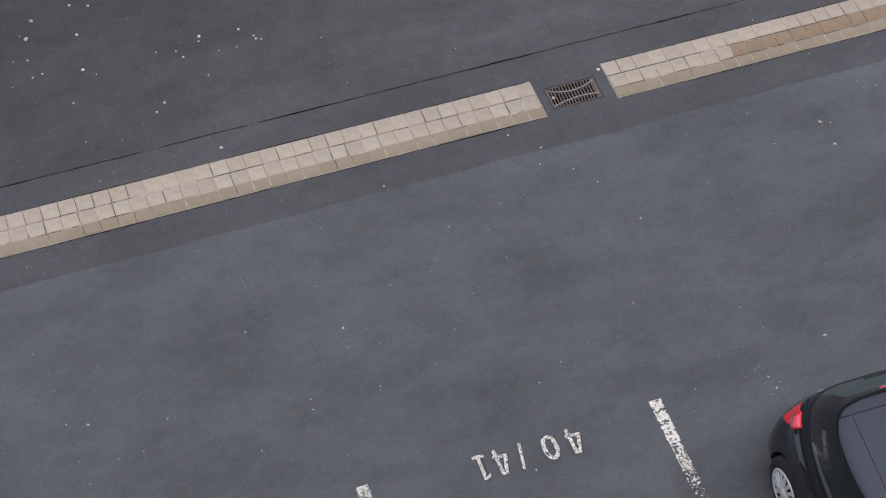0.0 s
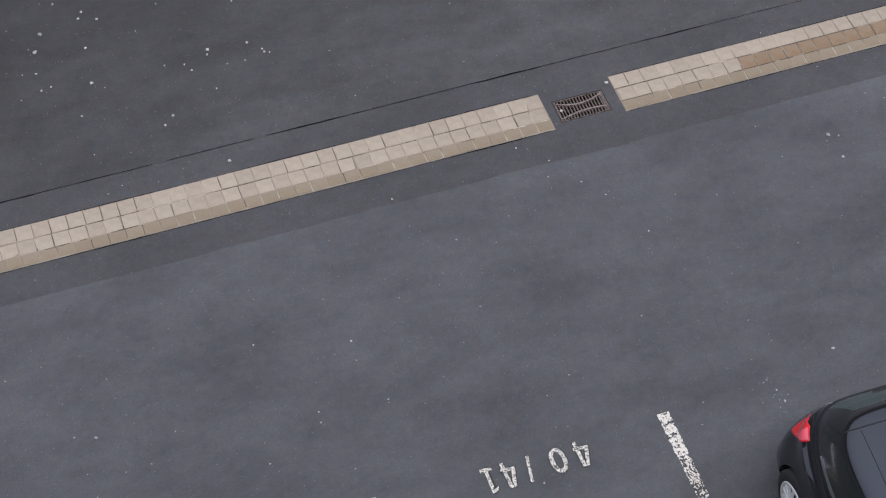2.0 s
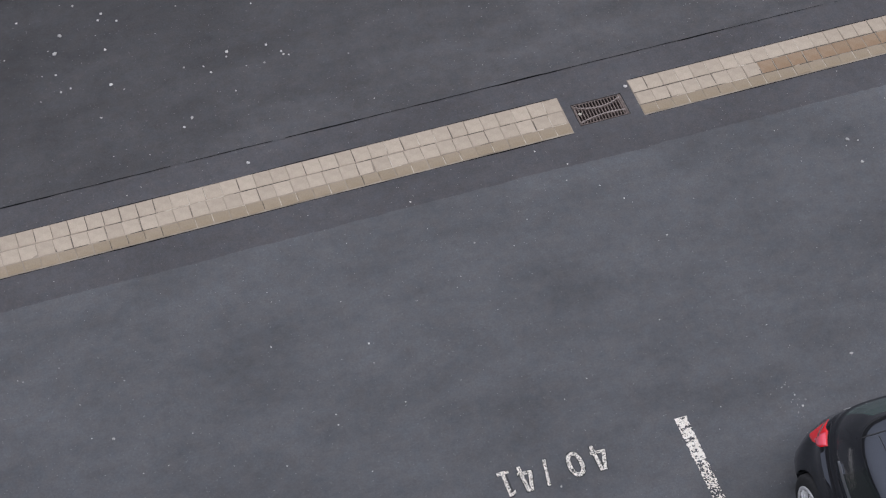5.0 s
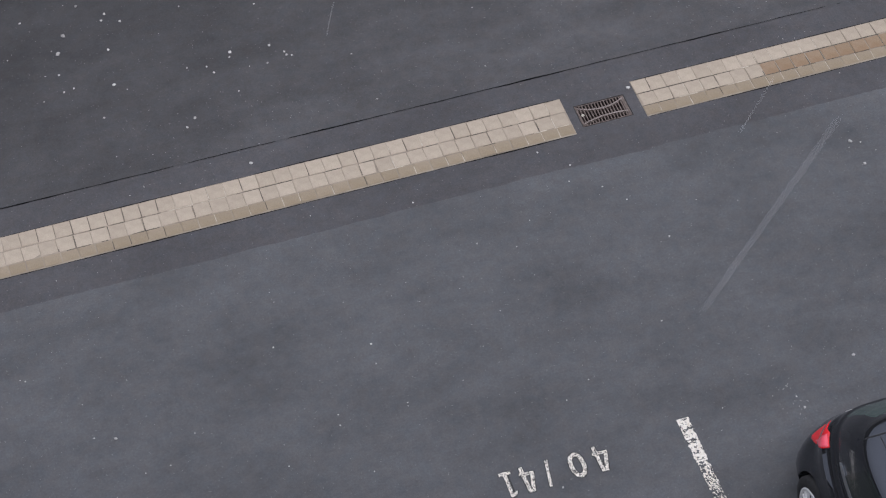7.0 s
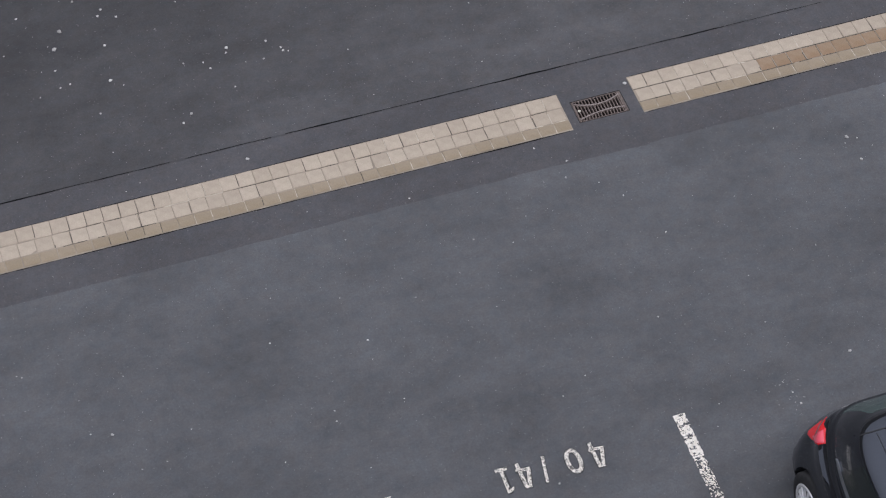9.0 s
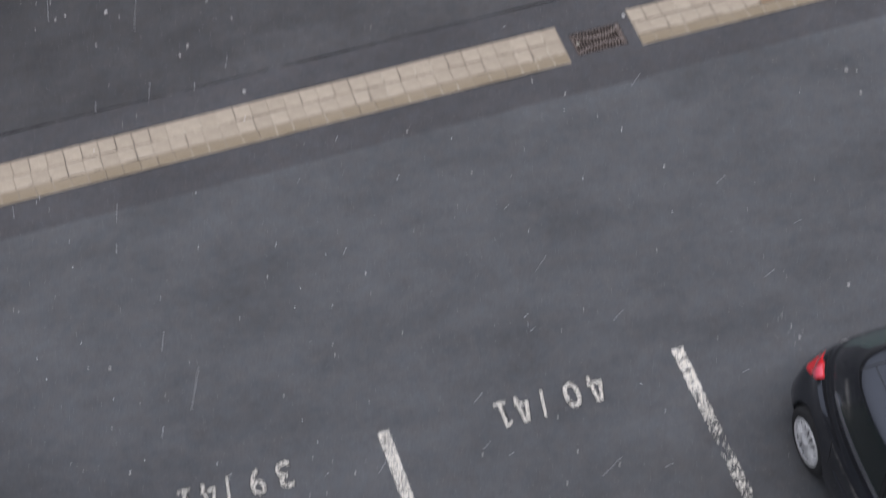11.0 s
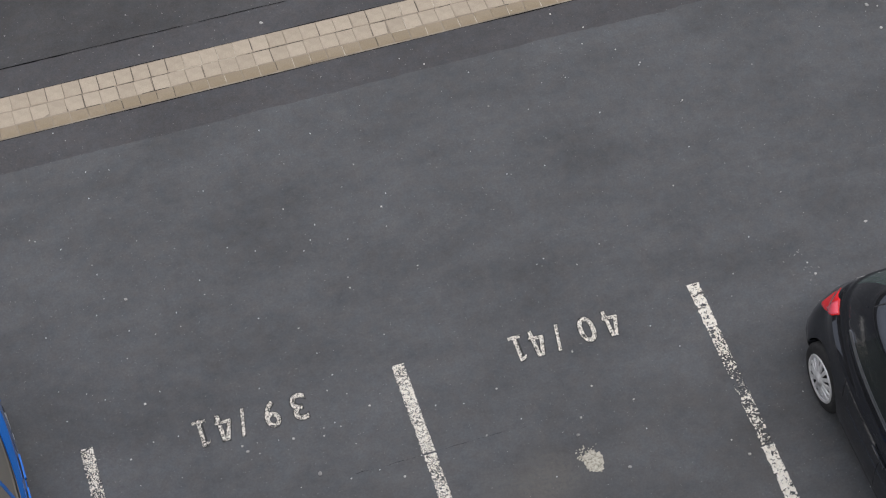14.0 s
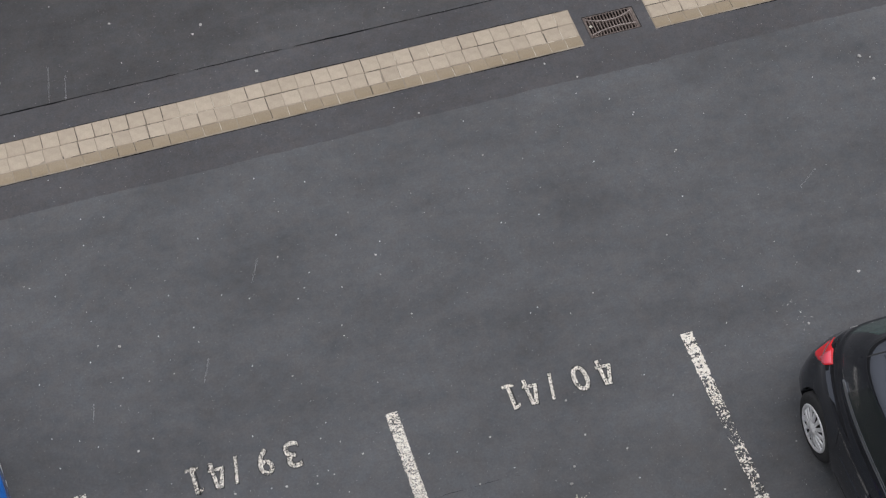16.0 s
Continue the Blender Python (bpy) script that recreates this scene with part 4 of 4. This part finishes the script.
        part("reflector", path_patch(sh, s, ((0.228, 0.877), (0.290, 0.872), (0.350, 0.863)), ((0.310, 0.786), (0.360, 0.738), (0.415, 0.688)), 0.010, 0.008, 8, 6), M_LAMP_IN, lamp, "", True)
        head = part("head_lamp", end_patch(sh, s * 0.42, s * 0.74, s * 0.48, s * 0.72, 0.60, 0.74, 0.004, 0.02, False), M_CLEAR, root)
        mirror = bmesh.new()
        bmesh.ops.create_uvsphere(mirror, u_segments=20, v_segments=12, radius=1.0, matrix=pose(s * 0.93, -1.86, 1.0) @ Matrix.Diagonal((0.10, 0.065, 0.075, 1)))
        part("door_mirror", mirror, paint, root, smooth=True)
    part("rear_window", end_patch(sh, -0.58, 0.58, -0.50, 0.50, 0.965, 1.31, 0.004, 0.012), rear_glass, root, "greenish heated rear window")
    part("windscreen", end_patch(sh, -0.62, 0.62, -0.52, 0.52, 0.99, 1.36, 0.004, 0.012, False), glass, root)
    gap = bmesh.new()
    slab(gap, 24, 1, lambda u, v: (Vector((-0.58 + 1.16 * u, -0.118 + 0.03 * abs(2 * u - 1) ** 5 + 0.010 * v, sh.roof(-0.58 + 1.16 * u, -0.118 + 0.03 * abs(2 * u - 1) ** 5) + 0.003)), Vector((0, 0, -1))), 0.006)
    part("hatch_gap", gap, M_PLASTIC, root)
    for s in (1, -1):
        moulding = bmesh.new()
        slab(moulding, 2, 24, lambda u, v: (Vector((s * (0.468 + 0.006 * u + 0.085 * v), -0.13 - 1.0 * v, sh.roof(0.471 + 0.085 * v, -0.13 - 1.0 * v) + 0.004)), Vector((0, 0, -1))), 0.010)
        part("roof_moulding", moulding, M_PLASTIC, root)
    for s in (1, -1):
        part("hatch_edge", side_patch(sh, s, ((0.215, 1.100), (0.207, 1.100), (-0.030, 1.312), (-0.020, 1.316)), 0.004, 0.006, 1, 10), paint, root)
    part("brake_light", end_patch(sh, -0.10, 0.10, -0.10, 0.10, 1.335, 1.352, 0.008, 0.008), M_LAMP, root, "high red brake light")
    part("bumper_strip", end_patch(sh, -0.52, 0.52, -0.52, 0.52, 0.44, 0.47, 0.006, 0.010), M_PLASTIC, root)
    part("plate", end_patch(sh, -0.26, 0.26, -0.26, 0.26, 0.60, 0.70, 0.006, 0.008), M_CHIP, root, "blank pale number plate")
    part("grille", end_patch(sh, -0.5, 0.5, -0.55, 0.55, 0.30, 0.44, 0.004, 0.01, False), M_PLASTIC, root)
    wiper = bmesh.new()
    slab(wiper, 10, 1, lambda u, v: sh.end(-0.02 + 0.36 * u, 1.005 + 0.03 * u + 0.014 * v, 0.018), 0.012)
    part("wiper", wiper, M_PLASTIC, root)
    aerial = bmesh.new()
    bmesh.ops.create_cone(aerial, cap_ends=True, segments=8, radius1=0.006, radius2=0.003, depth=0.22, matrix=pose(0, -0.34, 1.52, -35, 0, 0))
    part("aerial", aerial, M_PLASTIC, root)
    return root


# ---------------------------------------------------------------- far kerb, wall
def make_edges():
    bm = bmesh.new()
    box(bm, -14, 22, 7.145, 10.0, 0.002, 0.105)
    tagged(part("pavement", bm, M_PAVE), "plain grey concrete pavement behind a kerb", "pavement", kind="structure")
    root = tagged(new("kerb_far"), "pale concrete kerb of upright stones", "kerb", kind="structure")
    me = mesh_of("kerb_stone", box(bmesh.new(), -0.497, 0.497, 0, 0.155, -0.06, 0.118, 0.012), M_KERB)
    for k in range(-13, 22):
        ob = new("kerb_stone", me)
        ob.parent, ob.location = root, (k + 0.3, 6.985, 0)
    # building wall behind the camera, out of view; pale to bounce light down
    bm = bmesh.new()
    box(bm, -14, 22, -11.6, -11.2, 0, 16.5)
    # unseen dark walls, added so the car flank mirrors less bright horizon
    for name, x0, x1, y0, y1 in (("wall_north", -34, 40, 22, 22.4), ("wall_west", -34.4, -34, -11.6, 22.4)):
        side = box(bmesh.new(), x0, x1, y0, y1, 0, 11)
        tagged(part(name, side, M_ADDED_WALL), "plain dark wall, added out of view to dim reflections in the cars", "wall", kind="structure")
    tagged(part("wall_south", bm, M_RENDER), "plain rendered wall of the building above the yard", "wall", kind="structure")


# ---------------------------------------------------------------- falling pellets
FALL = Vector((-0.07, 0.28, -0.957)) * 7.0
PELLETS_A = [
    (0.4872, -6.0420, 11.9717), (1.3052, -2.3184, 7.5684), (1.4131, -0.4765, 5.3339), (0.7423, -3.8746, 9.2670), (0.4511, -3.8846, 9.7950),
    (0.1731, -3.2238, 7.9851), (0.3909, 1.3281, 2.4227), (0.4804, -4.7071, 9.6868), (2.4953, 0.3536, 3.4722), (0.7276, -1.4844, 6.5168),
    (1.8824, 0.5182, 3.7272), (3.3661, -2.4905, 6.8820), (4.2566, 2.8396, 0.0385), (5.8030, 2.4348, 0.0382), (6.0122, 1.9018, 0.0387),
    (5.2570, 2.0143, 0.0390), (4.5705, 1.5931, 0.0398), (5.8904, 1.3936, 0.0393), (6.1315, -0.1485, 1.5736), (0.5763, -3.0454, 7.3274),
    (0.5702, 2.4955, 0.0398), (1.4506, 0.7248, 2.1350), (0.4564, -5.6982, 10.3681), (0.3286, -7.3671, 12.6679), (0.4638, -5.0204, 8.8622),
    (0.0712, -0.0861, 2.3968), (0.1001, -0.4640, 2.6598),
]
PELLETS_B = [
    (0.5986, 1.0164, 0.0417), (1.1916, 1.6384, 0.3585), (1.8373, 1.4881, 0.0409), (0.4616, 1.6704, 0.0409), (0.7089, 0.3514, 0.0425),
    (0.9171, -2.6370, 4.5670), (0.5836, -5.6194, 9.4552), (1.1102, -5.4505, 8.9671), (2.0646, 0.3084, 0.0424), (2.1289, 0.0620, 0.0427),
    (2.7556, 1.9254, 0.0401), (1.8954, -0.0490, 2.9382), (2.3288, 1.4533, 0.0409), (2.0429, -0.4817, 0.3565), (2.4096, -4.4754, 7.9221),
    (2.9464, -2.2397, 4.6024), (1.8358, -4.9702, 9.1755), (3.3243, -1.4618, 3.1761), (4.0157, -3.0846, 5.6820), (1.6473, -4.9086, 8.3234),
    (1.7749, -4.6870, 7.5613), (2.8062, -2.4661, 3.4006), (1.2737, -6.7341, 10.9537), (3.0538, -4.0038, 5.6151),
]
PELLETS_C = [
    (3.5, 0.5199, -7.8554, 13.4971), (3.5, 0.8794, -6.5469, 11.4428), (4.0, 0.2686, -8.7265, 14.7265), (6.5, 2.1096, -5.5566, 9.9183),
    (6.5, 0.2343, -5.6435, 11.2212), (7.0, 0.4984, -8.4190, 14.2543), (7.0, 1.2053, -4.8581, 10.7667), (7.0, 1.4140, -6.8716, 12.4148),
    (7.5, 0.3072, -6.5339, 12.5521), (7.5, 0.7830, -7.2385, 12.6504), (8.0, 0.2846, -7.8951, 13.6145), (8.0, 0.2712, -7.6491, 13.7414),
    (10.5, 0.4087, -7.0827, 13.0189), (10.5, 0.5403, -5.9127, 10.6947), (10.5, 2.2245, -4.8909, 8.9615),
]
PELLETS_D = [
    (10.5, 0.2802, -6.1469, 11.4983), (10.5, 0.9348, -6.1529, 10.8700), (11.5, 0.4626, -7.6370, 13.5066), (11.5, 0.2710, -6.3474, 11.6437),
    (11.5, 2.2052, -5.6394, 10.4419), (14.5, 0.7581, -7.2699, 12.7123), (14.5, 1.4564, -5.2274, 9.5230), (16.0, 0.8023, -5.2309, 9.8902),
    (16.0, 0.5378, -5.9052, 10.4685), (16.0, 0.2401, -5.1721, 9.2672), (16.0, 3.0048, -4.7138, 8.8614), (16.0, 0.3227, -5.4359, 11.1464),
    (16.0, 0.4317, -3.8187, 9.2901), (15.5, 1.1139, -7.0302, 12.2484), (12.5, 2.8157, -3.7123, 6.5997),
]


def make_pellets():
    """Graupel: each pellet falls straight, passes its place at its time, and comes to lie on the asphalt."""
    me_far = bmesh.new()
    bmesh.ops.create_icosphere(me_far, subdivisions=2, radius=1.0)
    shape = mesh_of("pellet", me_far, M_ICE, True)
    rnd = random.Random(77)
    jobs = [(11.0, *p) for p in PELLETS_A + PELLETS_B] + PELLETS_C + PELLETS_D
    for _ in range(30):
        jobs.append((rnd.uniform(10.2, 12.0), rnd.uniform(0.2, 5.5), rnd.uniform(-3, 3), rnd.uniform(0.1, 7)))
    made = []
    for t, x, y, z in jobs:
        p = Vector((x, y, z))
        dist = (p - Vector((0.2, -8.85, 14.95))).length
        r = max(0.0016, min(0.0045, 0.0014 + 0.00025 * dist))
        down = (p.z - r) / -FALL.z
        rest = p + FALL * down
        for shell, cx, cy in ((hatch, 6.738, -1.378), (blue, -1.385, 0.12)):
            if abs(rest.x - cx) < 0.9 and -3.3 < rest.y - cy < 0.75:
                top = max(0.0, shell.roof(rest.x - cx, rest.y - cy)) + r
                down -= top / -FALL.z
                rest = p + FALL * down
        ob = new("hail_pellet", shape)
        ob.scale = (r, r, r * max(2.5, 6.0 - 0.5 * dist))
        tagged(ob, "small white pellet of soft hail", "hail pellet", "falling hail")
        made.append((ob, t, p, t + down, rest))
    return made


def motions():
    for ob, t, p, hit, rest in FALLING:
        turn = FALL.to_track_quat("Z", "Y").to_matrix().to_4x4()
        at = lambda s: p + FALL * (s - t)
        rows = [(s, Matrix.Translation(at(s)) @ turn) for s in sorted({0.0, max(0.0, t - 0.5), max(0.0, t - 0.2), min(t + 0.2, hit - 0.067)}) if s < min(hit, 15.9)]
        if hit < 15.9:
            rows += [(hit, Matrix.Translation(rest) @ turn), (16.0, Matrix.Translation(rest) @ turn)]
        else:
            rows.append((16.4, Matrix.Translation(at(16.4)) @ turn))
        clean = [rows[0]]
        for row in rows[1:]:
            if frame(row[0]) > frame(clean[-1][0]):
                clean.append(row)
        walk(ob, clean)


# ---------------------------------------------------------------- build
make_ground()
make_bands()
make_edges()
make_grate()
make_lines()
make_numbers()
# the black car has a broader roof and a rounder tail than the blue one
def over(z, a, b, c, d):
    return max(0.0, min(1.0, (z - a) / (b - a), (d - z) / (d - c)))


hatch = Shell(tuple((z, hw + 0.05 * max(0.0, min(1.0, (z - 1.05) / 0.3)), yr - 0.02 - 0.03 * over(z, 0.5, 0.75, 0.87, 1.0), yf, n * (1 - 0.06 * over(z, 0.3, 0.45, 0.8, 1.0)), tp) for z, hw, yr, yf, n, tp in HATCH))
make_car("black five-door hatchback parked nose-in beside a worn bay line", pose(6.738, -1.378, 0), M_BLACK, hatch, M_GLASS, M_REARGLASS, M_CHROME, -2.50, (-1.02, -1.90), M_PLASTIC)
blue = Shell(HATCH, 1.02, 1.06, 1.02)
make_car("bright blue hatchback parked nose-in in its bay", pose(-1.385, 0.12, 0), M_BLUE, blue, M_GREYGLASS, M_GREYGLASS, M_BLUE, -2.56, (-0.56, -0.87), M_BLUE)
make_grit()
FALLING = make_pellets()
make_channel(1, GAP_X0, -2.0, -13.8, -1, False)
make_channel(2, GAP_X1, 10.6, 21.8, 1, True)
motions()
